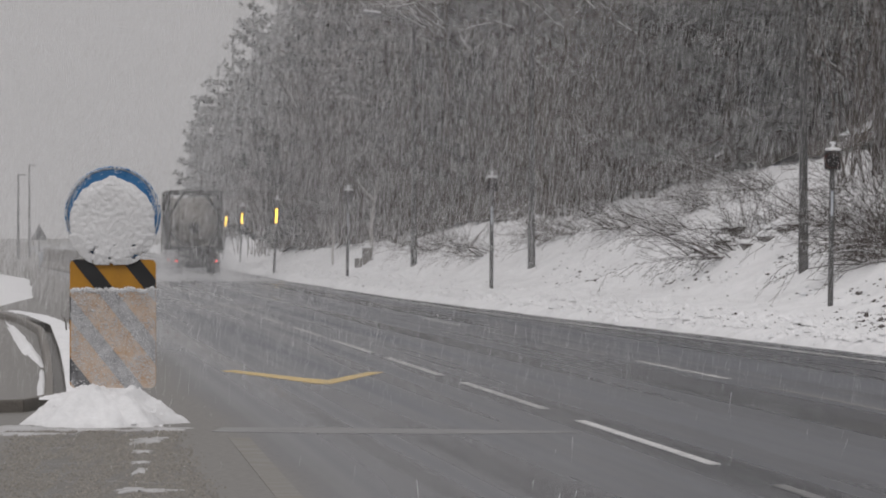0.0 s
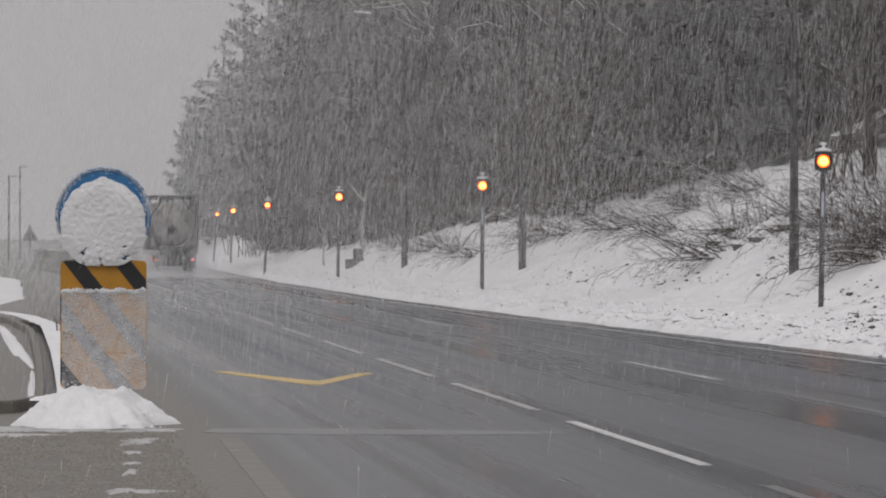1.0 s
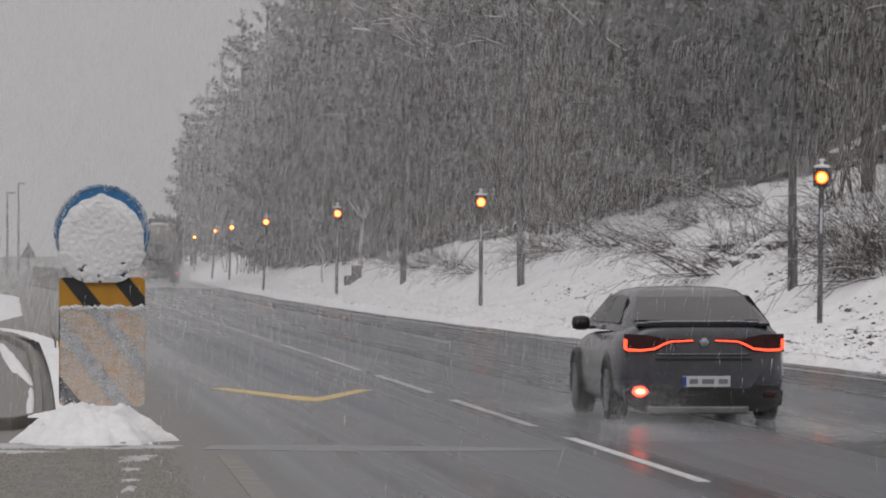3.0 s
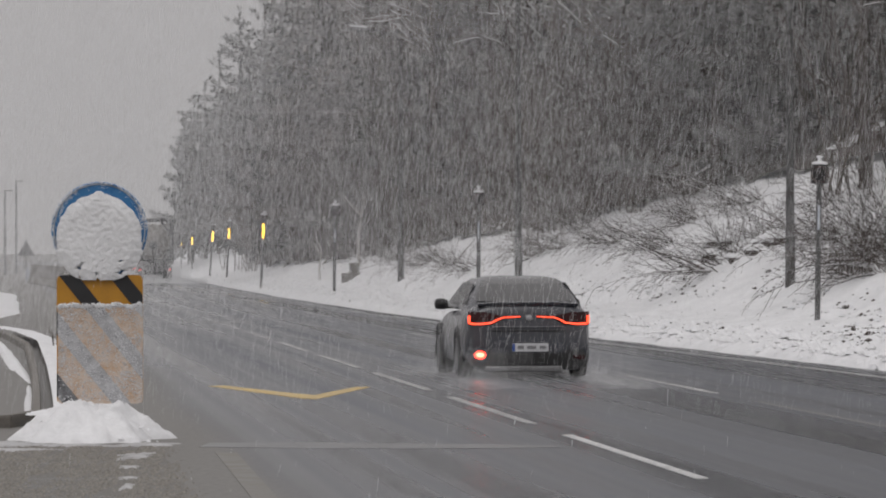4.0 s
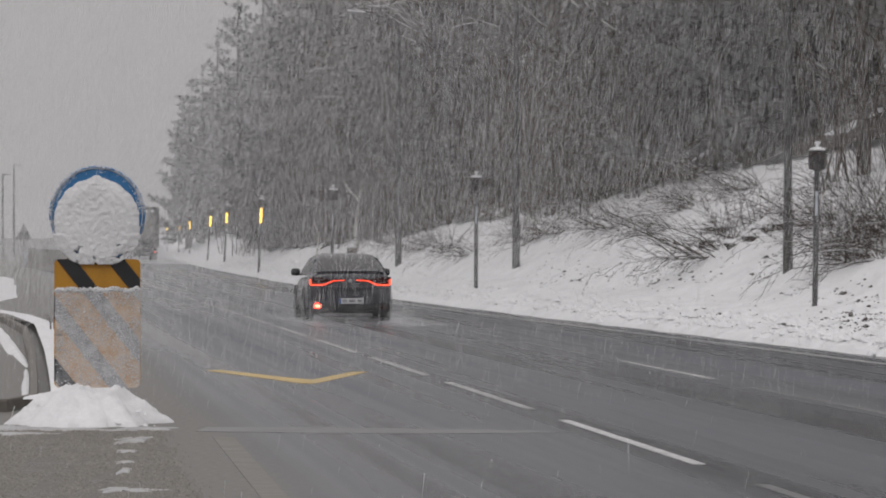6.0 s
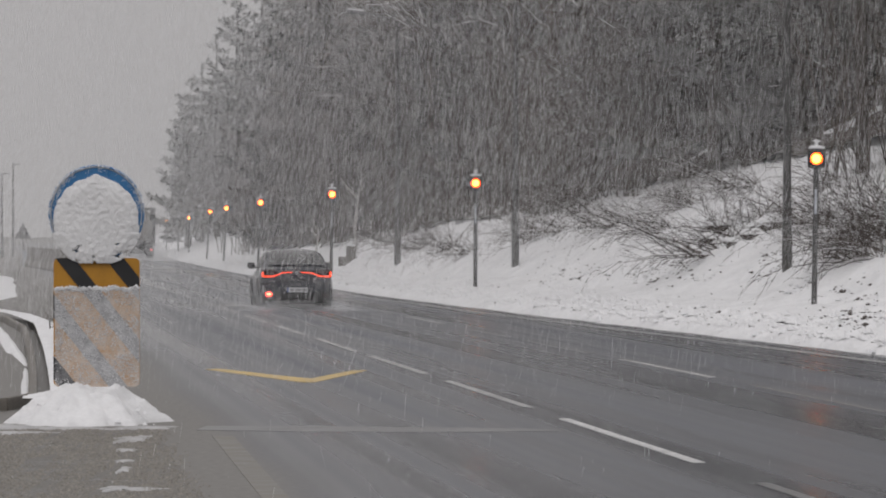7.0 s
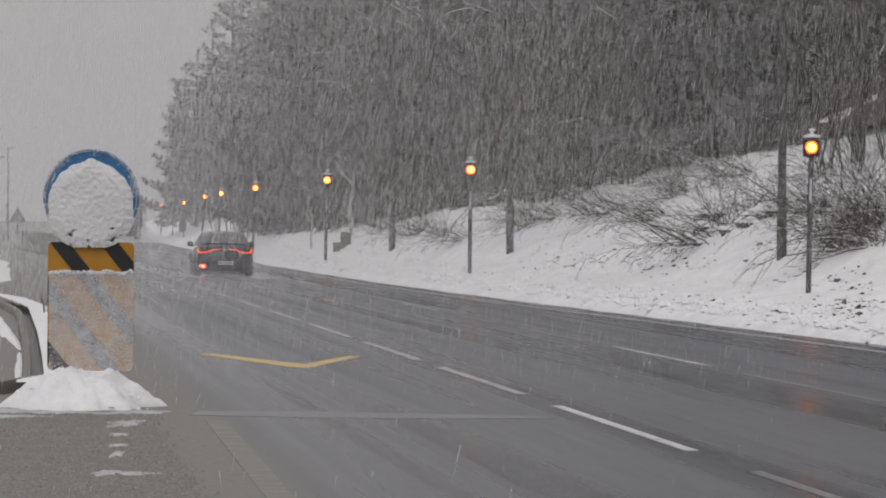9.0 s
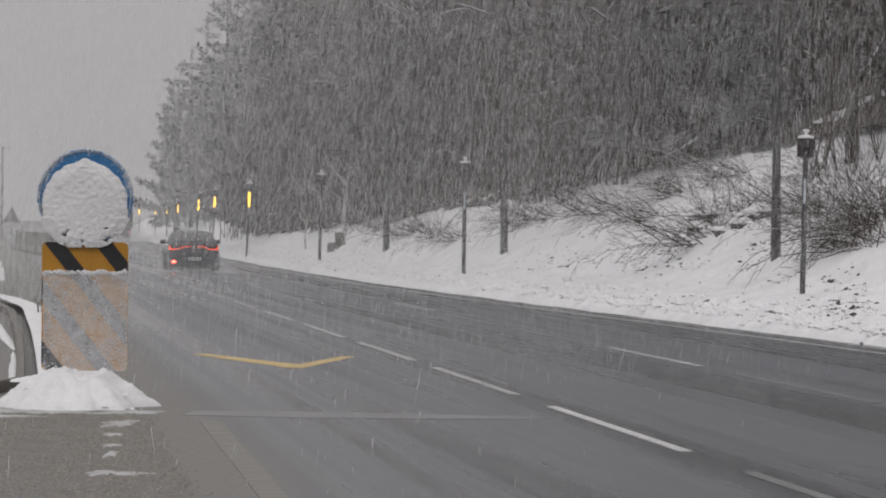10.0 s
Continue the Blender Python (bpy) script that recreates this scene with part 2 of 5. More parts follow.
def tube(bm, pts, radii, sides=6, caps=True):
    """A tube along pts with a radius at each."""
    pts = [Vector(p) for p in pts]
    if not hasattr(radii, "__len__"):
        radii = [radii] * len(pts)
    rings = []
    for i, p in enumerate(pts):
        d = (pts[min(i + 1, len(pts) - 1)] - pts[max(i - 1, 0)]).normalized()
        a = d.orthogonal().normalized() if abs(d.z) > 0.9 else d.cross(Vector((0, 0, 1))).normalized()
        b = d.cross(a)
        rings.append([bm.verts.new(p + (a * math.cos(2 * math.pi * k / sides) + b * math.sin(2 * math.pi * k / sides)) * radii[i]) for k in range(sides)])
    for r0, r1 in zip(rings, rings[1:]):
        for k in range(sides):
            bm.faces.new((r0[k], r0[(k + 1) % sides], r1[(k + 1) % sides], r1[k]))
    if caps:
        bm.faces.new(rings[0][::-1])
        bm.faces.new(rings[-1])
    return bm


def lathe(bm, profile, centre=(0, 0, 0), sides=20, axis="Z"):
    """Turns (radius, height) pairs round an axis."""
    rings = []
    for r, h in profile:
        ring = []
        for k in range(sides):
            a = 2 * math.pi * k / sides
            c, s = r * math.cos(a), r * math.sin(a)
            p = {"Z": (c, s, h), "Y": (c, h, s), "X": (h, c, s)}[axis]
            ring.append(bm.verts.new(Vector(p) + Vector(centre)))
        rings.append(ring)
    for r0, r1 in zip(rings, rings[1:]):
        for k in range(sides):
            bm.faces.new((r0[k], r0[(k + 1) % sides], r1[(k + 1) % sides], r1[k]))
    bm.faces.new(rings[0][::-1])
    bm.faces.new(rings[-1])
    return bm


def prism(bm, poly, lo, hi, axis="Z"):
    """A polygon pulled from lo to hi along an axis."""
    def p3(a, b, h):
        return {"Z": (a, b, h), "Y": (a, h, b), "X": (h, a, b)}[axis]
    v0 = [bm.verts.new(p3(a, b, lo)) for a, b in poly]
    v1 = [bm.verts.new(p3(a, b, hi)) for a, b in poly]
    n = len(poly)
    bm.faces.new(v0)
    bm.faces.new(v1)
    for i in range(n):
        bm.faces.new((v0[i], v0[(i + 1) % n], v1[(i + 1) % n], v1[i]))
    return bm


def curve_at(points, y):
    """Piecewise smooth x at depth y."""
    ys = [p[0] for p in points]
    xs = [p[1] for p in points]
    if y <= ys[0]:
        return xs[0] + (xs[1] - xs[0]) / (ys[1] - ys[0]) * (y - ys[0])
    return float(np.interp(y, ys, xs))


# ---- the ground plan ----
EDGE = [(40, 10.25), (70.4, 6.72), (87, 4.69), (107.4, 2.12), (137.4, -1.37), (191, -6.6), (272, -13.4), (400, -23.5), (840, -58)]
LAMPS = [(96.0, 7.57), (134.6, 1.01), (169.0, -3.86), (213.2, -8.15), (264.0, -12.0), (300.0, -14.7), (400.0, -21.8), (840, -54)]


def line_a(y):
    return 5.53 - 0.0925 * y


def wood_edge(y):
    return curve_at(LAMPS, y) + float(np.interp(y, [90, 118, 130, 155, 190, 260, 330, 420], [9.0, 7.8, 7.2, 5.9, 4.6, 2.9, 4.2, 5.0]))


def bank_z(x, y):
    """Height of the snowy verge and of the hillside behind it."""
    e, lamp = curve_at(EDGE, y), curve_at(LAMPS, y)
    lamp = max(lamp, e + 0.7)
    o = x - e
    if o <= 0:
        return 0.02
    k = min(1.0, o / (lamp - e))
    z = 0.02 + 0.16 * min(1, o / 0.35) ** 0.7 + 0.16 * k
    u = x - lamp
    if u > 0:
        z += 0.30 * u * min(1, u / 2.0) if u < 2 else 0.60 + 0.52 * (u - 2)
    return z


def rough_z(x, y):
    o = x - curve_at(EDGE, y)
    a = min(1, max(0, o / 0.8))
    lumps = noise.fractal(Vector((x * 0.9, y * 0.35, 3)), 0.7, 2.0, 5) * 0.15 + noise.noise(Vector((x * 3.4, y * 1.2, 8))) * 0.10
    return bank_z(x, y) + a * lumps

# ---- ground, road, verge ----
def sheet(name, rows, mat, label, category, smooth=True):
    """A surface from rows of points."""
    w = len(rows[0])
    verts = [p for r in rows for p in r]
    faces = [(i * w + j, i * w + j + 1, (i + 1) * w + j + 1, (i + 1) * w + j) for i in range(len(rows) - 1) for j in range(w - 1)]
    ob = raw(name, verts, faces, mat, smooth=smooth)
    return tagged(ob, label, category, kind="structure")


sheet("ground", [[(-3000 + 600 * i, -400 + 540 * j, -0.08) for i in range(11)] for j in range(11)], WORN_ASPHALT,
      "wet grey slushy ground fading into the snowfall", "ground")
ys_road = [-60 + 10 * i for i in range(100)]
sheet("road", [[(line_a(y) - 3.4 + (curve_at(EDGE, y) + 0.9 - line_a(y) + 3.4) * k / 8, y, 0.0) for k in range(9)] for y in ys_road],
      ASPHALT, "wet dark asphalt carriageway with tyre tracks", "road")
sheet("shoulder", [[(line_a(y) - 3.4 - (3.0 + max(0, y - 48) * 0.03) * (1 - k / 4), y, 0.0) for k in range(5)] for y in ys_road],
      ASPHALT, "worn grey asphalt of the central refuge beside the road", "pavement")
sheet("side_road", [[(-60 + (line_a(y) - 6.4 - max(0, y - 48) * 0.03 + 60) * k / 8, y, 0.0) for k in range(9)] for y in ys_road if y < 660],
      WORN_ASPHALT, "wet grey asphalt of the other carriageway", "road")
# gritty patch before the refuge
sheet("gritty_patch", [[(-3.62 + 1.33 * k / 10 - 0.0825 * (y - 40) + 0.16 * noise.noise((k * 0.4, y, 0)), y, 0.004) for k in range(11)] for y in np.linspace(27, 43.2, 24)],
      GRAVEL, "gritty light brown-grey road surface with chippings", "pavement")

def chippings(n, seed):
    """Loose stone chips that give the patch its grit."""
    rg = random.Random(seed)
    verts, faces = [], []
    while len(faces) < 4 * n:
        y = rg.uniform(27.5, 44.0)
        x = -3.78 + 1.5 * rg.random() + rg.gauss(0, 0.07) - 0.0825 * (y - 40)
        if noise.fractal(Vector((x * 5, y * 0.28, 2)), 0.8, 2, 3) < -0.55 + 0.5 * rg.random():
            continue
        s = rg.uniform(0.006, 0.015)
        b, a = len(verts), rg.uniform(0, 6.28)
        for k in range(4):
            verts.append((x + s * math.cos(a + 1.57 * k), y + s * math.sin(a + 1.57 * k), 0.003))
        verts.append((x, y, 0.004 + s * rg.uniform(0.5, 1.0)))
        faces += [(b + k, b + (k + 1) % 4, b + 4) for k in range(4)]
    tagged(raw("chippings", verts, faces, CHIPS), "loose brown-grey stone chippings on the road surface", "chippings", kind="stuff")


chippings(15000, 8)

bank_ys = list(np.arange(36, 140, 0.4)) + list(np.arange(140, 280, 1.3)) + list(np.arange(280, 840, 16))
bank_os = [-0.12, 0, 0.06, 0.15, 0.28, 0.45] + list(np.arange(0.7, 6.5, 0.28)) + list(np.arange(6.7, 15.5, 0.6))
rows = []
for y in bank_ys:
    wob = 0.12 * noise.noise(Vector((0.4, y * 0.25, 5))) + 0.06 * noise.noise(Vector((0.4, y * 1.1, 5)))
    rows.append([(curve_at(EDGE, y) + o + wob * max(0, 1 - o / 3), y, max(rough_z(curve_at(EDGE, y) + o, y), 0.014 + 0.08 * min(o, 1.0)) if o > 0 else -0.03 if o < 0 else 0.012) for o in bank_os])
sheet("snow_bank", rows, SNOW, "rough ploughed snow bank along the road edge", "snow bank")
rows = []
for y in list(np.arange(28, 300, 1.5)) + list(np.arange(300, 400, 5)) + list(np.arange(400, 880, 24)):
    rows.append([(curve_at(EDGE, y) + o, y, bank_z(curve_at(EDGE, y) + o, y) + 0.14 + noise.noise(Vector((o * 0.9, y * 0.35, 1))) * 0.3) for o in [wood_edge(y) - curve_at(EDGE, y) + float(np.interp(y, [90, 130, 155], [0.4, 0.4, -0.9])) + 0.7 * noise.noise(Vector((7, y * 0.3, 2))) + du for du in [0.0, 0.6, 1.6] + list(np.arange(3.5, 66, 3))]])
sheet("hillside", rows, LITTER, "dark wooded hillside with litter and little snow", "hillside")

# clods of ploughed snow and specks of grit along the bank
def clods(name, n, mat, lo, hi, seed, label, reach, flat=0.7):
    rg = random.Random(seed)
    verts, faces = [], []
    for _ in range(n):
        y = 62 * (260 / 62) ** (rg.random() ** 1.3)
        e = curve_at(EDGE, y)
        o = reach[0] + (reach[1] - reach[0]) * rg.random() ** 1.5
        x, s = e + o, rg.uniform(lo, hi) * (0.5 + rg.random() ** 3)
        z = max(0.0, rough_z(x, y)) + s * 0.15
        b = len(verts)
        for dx, dy, dz in ((1, 0, 0), (0.4, 0.9, 0.1), (-0.8, 0.5, 0), (-0.8, -0.6, 0.1), (0.3, -1, 0), (0.1, 0.1, 1), (-0.35, -0.2, 0.8)):
            verts.append((x + s * dx * rg.uniform(0.7, 1.3), y + s * dy * rg.uniform(0.7, 1.5), z + s * flat * dz * rg.uniform(0.7, 1.2) - s * 0.25))
        for k in range(5):
            faces.append((b + k, b + (k + 1) % 5, b + (5 if k in (0, 1, 4) else 6)))
        faces += [(b + 2, b + 6, b + 5), (b + 4, b + 5, b + 6)]
    tagged(raw(name, verts, faces, mat), label, "snow" if mat is not LITTER else "debris", kind="stuff")


clods("snow_clods", 3600, SNOW, 0.05, 0.13, 3, "clods of ploughed snow along the bank's foot", (0.3, 2.6))
clods("snow_clods", 500, DIRTY_SNOW, 0.03, 0.10, 4, "grey lumps of dirty snow along the bank's foot", (0.0, 1.8))
# dark specks stand for grit and for the shade between snow lumps
clods("grit", 1500, LITTER, 0.012, 0.034, 5, "dark specks of grit, litter and painted-in shade on the snow", (0.25, 4.8))


def grit_patch(x0, y0, spread, n, seed):
    """A scatter of dark grit and grey crumbs thrown on the bank by the plough."""
    rg = random.Random(seed)
    for name, mat, lo, hi, m, label in (("grit", LITTER, 0.015, 0.055, n, "dark specks of thrown grit on the snow"), ("snow_crumbs", DIRTY_SNOW, 0.03, 0.09, n // 2, "grey crumbs of dirty snow on the bank")):
        verts, faces = [], []
        for _ in range(m):
            x, y = x0 + rg.gauss(0, 0.6) * spread, y0 + rg.gauss(0, 1.3) * spread
            s = rg.uniform(lo, hi) * (0.6 + rg.random() ** 3)
            z = max(0.0, rough_z(x, y))
            b = len(verts)
            for dx, dy, dz in ((1, 0, 0), (0, 1, 0), (-1, 0, 0), (0, -1, 0), (0.1, 0, 1), (0, 0, -0.6)):
                verts.append((x + s * dx * rg.uniform(0.6, 1.6), y + s * dy, z + s * 0.7 * dz * rg.uniform(0.7, 1.2)))
            for k in range(4):
                faces += [(b + k, b + (k + 1) % 4, b + 4), (b + (k + 1) % 4, b + k, b + 5)]
        tagged(raw(name, verts, faces, mat), label, "debris" if mat is LITTER else "snow", kind="stuff")


for i, (x, y, spread, n) in enumerate(((2.66, 134.9, 0.5, 26), (3.36, 130.6, 0.7, 40), (4.03, 127.3, 0.7, 40), (4.54, 124.8, 0.4, 14), (5.24, 120.4, 0.4, 34), (5.63, 118.1, 0.5, 46), (6.21, 114.5, 0.6, 22), (6.44, 113.3, 0.3, 10), (7.59, 110.7, 0.35, 30), (7.74, 108.2, 0.45, 44), (7.34, 108.7, 0.4, 20), (7.13, 87.4, 0.5, 40), (7.94, 93.2, 0.5, 30), (6.55, 83.9, 0.6, 36), (8.51, 95.9, 0.4, 26), (5.16, 93.0, 0.8, 50), (4.66, 96.5, 0.7, 40), (6.9, 79.5, 0.6, 46), (7.6, 84.5, 0.7, 50), (7.3, 81.5, 0.5, 40), (8.0, 89.5, 0.6, 46), (8.6, 99.5, 0.6, 40), (7.9, 103.0, 0.5, 36))):
    grit_patch(x, y, spread, n, 40 + i)

# road markings


def marking(name, poly, mat, label, top=0.005):
    bm = bmesh.new()
    prism(bm, poly, -0.002, top)
    return tagged(part(name, bm, mat), label, "road marking", kind="structure")


def stripe(name, fx, y0, y1, width, mat, label, top=0.005):
    n = max(2, int((y1 - y0) / 6))
    ys = np.linspace(y0, y1, n)
    return marking(name, [(fx(y) - width / 2, y) for y in ys] + [(fx(y) + width / 2, y) for y in ys[::-1]], mat, label, top)


for i in range(16):
    y0 = 13.4 + 12.1 * i
    stripe("lane_dash", line_a, y0, y0 + 9.0, 0.105, WHITE_PAINT if i == 2 else FAINT_PAINT if i < 2 else MID_PAINT, "white painted lane dash on wet asphalt")
for i in range(14):
    y0 = 24.0 + 12.1 * i
    stripe("lane_dash", lambda y: line_a(y) + 3.5, y0, y0 + 8.8, 0.12, FAINT_PAINT if i % 3 else MID_PAINT, "worn white lane dash on wet asphalt")
stripe("edge_line", lambda y: curve_at(EDGE, y) - 0.75, 60, 270, 0.13, MID_PAINT, "worn white edge line beside the snow bank")
stripe("edge_line", lambda y: -1.83 - 0.0815 * (y - 41.2), 20, 42.6, 0.19, OLD_YELLOW, "faded yellowish edge line", 0.0042)
marking("chevron", [(-3.15, 63.8), (-2.95, 64.0), (-1.79, 60.1), (-1.60, 59.7), (-1.17, 63.2), (-0.97, 63.2), (-1.31, 60.0), (-1.53, 58.1), (-1.73, 58.3)],
        YELLOW_PAINT, "yellow painted chevron on the asphalt")
marking("removed_line", [(-2.25, 43.9), (-1.2, 43.5), (0.2, 43.4), (1.25, 43.7), (1.0, 44.1), (-0.2, 44.5), (-1.3, 44.9), (-2.2, 44.8)], SMEAR, "ground-off white line across the lane", 0.003)
marking("removed_line", [(-6.7, 121), (-4.9, 120.0), (-4.9, 124.0), (-6.7, 125.2)], SMEAR, "ground-off white line across the lane", 0.003)


# ---- refuge island, kerb and snow ----
ISLAND_L = [(-4.45, 48.8), (-4.29, 50.4), (-4.85, 57.0), (-5.96, 69.6), (-7.65, 87.8), (-9.0, 98.8), (-10.4, 107.0)]
rows = []
for x, y in ISLAND_L:
    wide = max(0.4, 0.72 - 0.006 * (y - 48))
    rows.append([(x + 0.16 + wide * k / 6, y, 0.15 + 0.05 * noise.noise((x * 3, y, k))) for k in range(7)])
dense = []
for r0, r1 in zip(rows, rows[1:]):
    for s in range(14):
        dense.append([tuple(a + (b - a) * s / 14 + (0.03 * noise.noise((a * 9, s, b * 4)) if d == 2 else 0) for d, (a, b) in enumerate(zip(p, q))) for p, q in zip(r0, r1)])
sheet("refuge_snow", dense, SNOW, "trampled snow covering the kerbed refuge", "snow")


def kerb():
    ob = thing("kerb", pose(0, 0, 0), "weathered grey-brown concrete kerb round the refuge", "kerb")
    pts = [Vector((-5.0, 48.3, 0))] + [Vector((x, y, 0)) for x, y in ISLAND_L]
    for a, b in zip(pts, pts[1:]):
        n = max(1, int((b - a).length / 1.0))
        for i in range(n):
            p, q = a.lerp(b, i / n), a.lerp(b, (i + 0.985) / n)
            d = (q - p).normalized()
            s = Vector((-d.y, d.x, 0)) * 0.065
            h = 0.13 if p.y > 48.2 else 0.08
            bm = bmesh.new()
            lo = [bm.verts.new(v) for v in (p - s * 0.35, q - s * 0.35, q + s * 1.3, p + s * 1.3)]
            mid = [bm.verts.new(v + Vector((0, 0, h * 0.8))) for v in (p - s * 0.35, q - s * 0.35, q + s * 1.2, p + s * 1.2)]
            hi = [bm.verts.new(v + Vector((0, 0, h))) for v in (p - s * 0.25, q - s * 0.25, q + s * 0.85, p + s * 0.85)]
            for r0, r1 in ((lo, mid), (mid, hi)):
                for k in range(4):
                    bm.faces.new((r0[k], r0[(k + 1) % 4], r1[(k + 1) % 4], r1[k]))
            bm.faces.new(hi)
            part("kerb_stone", bm, CONCRETE, ob)
    return ob


kerb()


def snow_patch(name, outline_c, rx, ry, height, seed, label, mat=SNOW, turn=0.0, z0=0.003, rings=10, sides=40, ragged=0.3):
    """A low irregular heap of snow."""
    verts, faces = [(0, 0, height)], []
    for i in range(1, rings + 1):
        f = i / rings
        for k in range(sides):
            a = 2 * math.pi * k / sides
            rr = f * (1 + ragged * f * noise.fractal(Vector((math.cos(a) * 1.6, math.sin(a) * 1.6, seed)), 0.8, 2.0, 4))
            x, y = rx * rr * math.cos(a), ry * rr * math.sin(a)
            z = height * min(1.0, 1.65 * (1 - f) ** 0.9) * (1 + 0.24 * noise.fractal(Vector((x * 2.6, y * 2.6, seed)), 0.6, 2.0, 6)) + 0.08 * height * noise.noise((x * 12, y * 12, seed))
            verts.append((x, y, z if i < rings else -0.01))
    for k in range(sides):
        faces.append((0, 1 + k, 1 + (k + 1) % sides))
    for i in range(rings - 1):
        for k in range(sides):
            a, b = 1 + i * sides + k, 1 + i * sides + (k + 1) % sides
            faces.append((a, a + sides, b + sides, b))
    ob = raw(name, verts, faces, mat, smooth=True)
    ob.matrix_basis = pose(outline_c[0], outline_c[1], z0, 0, 0, turn)
    return tagged(ob, label, "snow", kind="stuff")


snow_patch("snow_heap", (-3.40, 45.7), 0.72, 1.0, 0.315, 2.0, "rounded heap of snow round the sign's foot", mat=SOFT_SNOW, rings=30, sides=96, ragged=0.30)
for x, y, rx, ry, sd in ((-4.15, 44.6, 0.3, 0.5, 15), (-2.75, 44.4, 0.25, 0.5, 16), (-3.5, 44.2, 0.5, 0.3, 17), (-3.95, 43.2, 0.4, 0.35, 5), (-2.70, 41.9, 0.20, 0.7, 6),
                         (-2.62, 39.7, 0.09, 0.35, 7), (-2.25, 33.6, 0.20, 0.4, 9), (-2.42, 36.4, 0.07, 0.5, 8), (-2.5, 37.8, 0.10, 0.2, 10)):
    snow_patch("slush_patch", (x, y), rx, ry, 0.012, sd, "thin wet slush on the asphalt", SLUSH, rings=4, sides=48, ragged=1.3)
snow_patch("snow_patch", (-17.6, 171.0), 2.4, 62.0, 0.16, 12, "smooth snow lying behind the kerb", turn=5.2, ragged=0.15)
snow_patch("snow_strip", (-4.98, 57.5), 0.085, 8.0, 0.05, 13, "slushy snow along the kerb's foot", turn=4.9, ragged=0.5)
snow_patch("snow_strip", (-7.6, 83.0), 0.12, 17.0, 0.06, 14, "slushy snow along the kerb's foot", turn=6.2, ragged=0.5)


def grass_tuft(x, y, seed):
    """Dead stalks that stick out of the snow."""
    rg = random.Random(seed)
    ob = thing("grass_tuft", pose(x, y, 0.15), "dead dark grass stalks sticking out of the snow", "grass", "grass tufts on the refuge")
    for i in range(9):
        a, h = rg.uniform(0, 6.28), rg.uniform(0.12, 0.34)
        lean = rg.uniform(0.1, 0.6) * h
        bm = bmesh.new()
        tube(bm, [(0.03 * math.cos(a), 0.03 * math.sin(a), -0.05), (lean * 0.4 * math.cos(a), lean * 0.4 * math.sin(a), h * 0.6), (lean * math.cos(a), lean * math.sin(a), h)], [0.006, 0.005, 0.002], 4)
        part("stalk", bm, TWIG, ob)


for i, (x, y) in enumerate(((-4.62, 58.5), (-5.25, 66.0), (-6.2, 78.0), (-6.9, 84.5))):
    grass_tuft(x, y, 40 + i)


def heap_lumps():
    """Loose lumps lying on and round the heap at the sign's foot."""
    rg = random.Random(12)
    verts, faces = [], []
    for _ in range(60):
        a, f = rg.uniform(0, 6.28), rg.uniform(0.25, 1.08)
        x, y = 0.74 * f * math.cos(a), 1.0 * f * math.sin(a)
        z = 0.315 * min(1.0, 1.65 * max(0.0, 1 - f) ** 0.9) * 0.85
        s = rg.uniform(0.012, 0.045)
        b = len(verts)
        for dx, dy, dz in ((1, 0, 0), (0.3, 0.95, 0.1), (-0.8, 0.6, 0), (-0.8, -0.6, 0.1), (0.3, -1, 0), (0.1, 0.1, 0.9)):
            verts.append((x + s * dx * rg.uniform(0.7, 1.3), y + s * dy * rg.uniform(0.7, 1.3), z + s * dz * rg.uniform(0.6, 1.1)))
        faces += [(b + k, b + (k + 1) % 5, b + 5) for k in range(5)]
    ob = raw("snow_lumps", verts, faces, SOFT_SNOW, smooth=True)
    ob.matrix_basis = pose(-3.40, 45.7, 0.0)
    tagged(ob, "loose lumps of snow on the heap", "snow", kind="stuff")


heap_lumps()


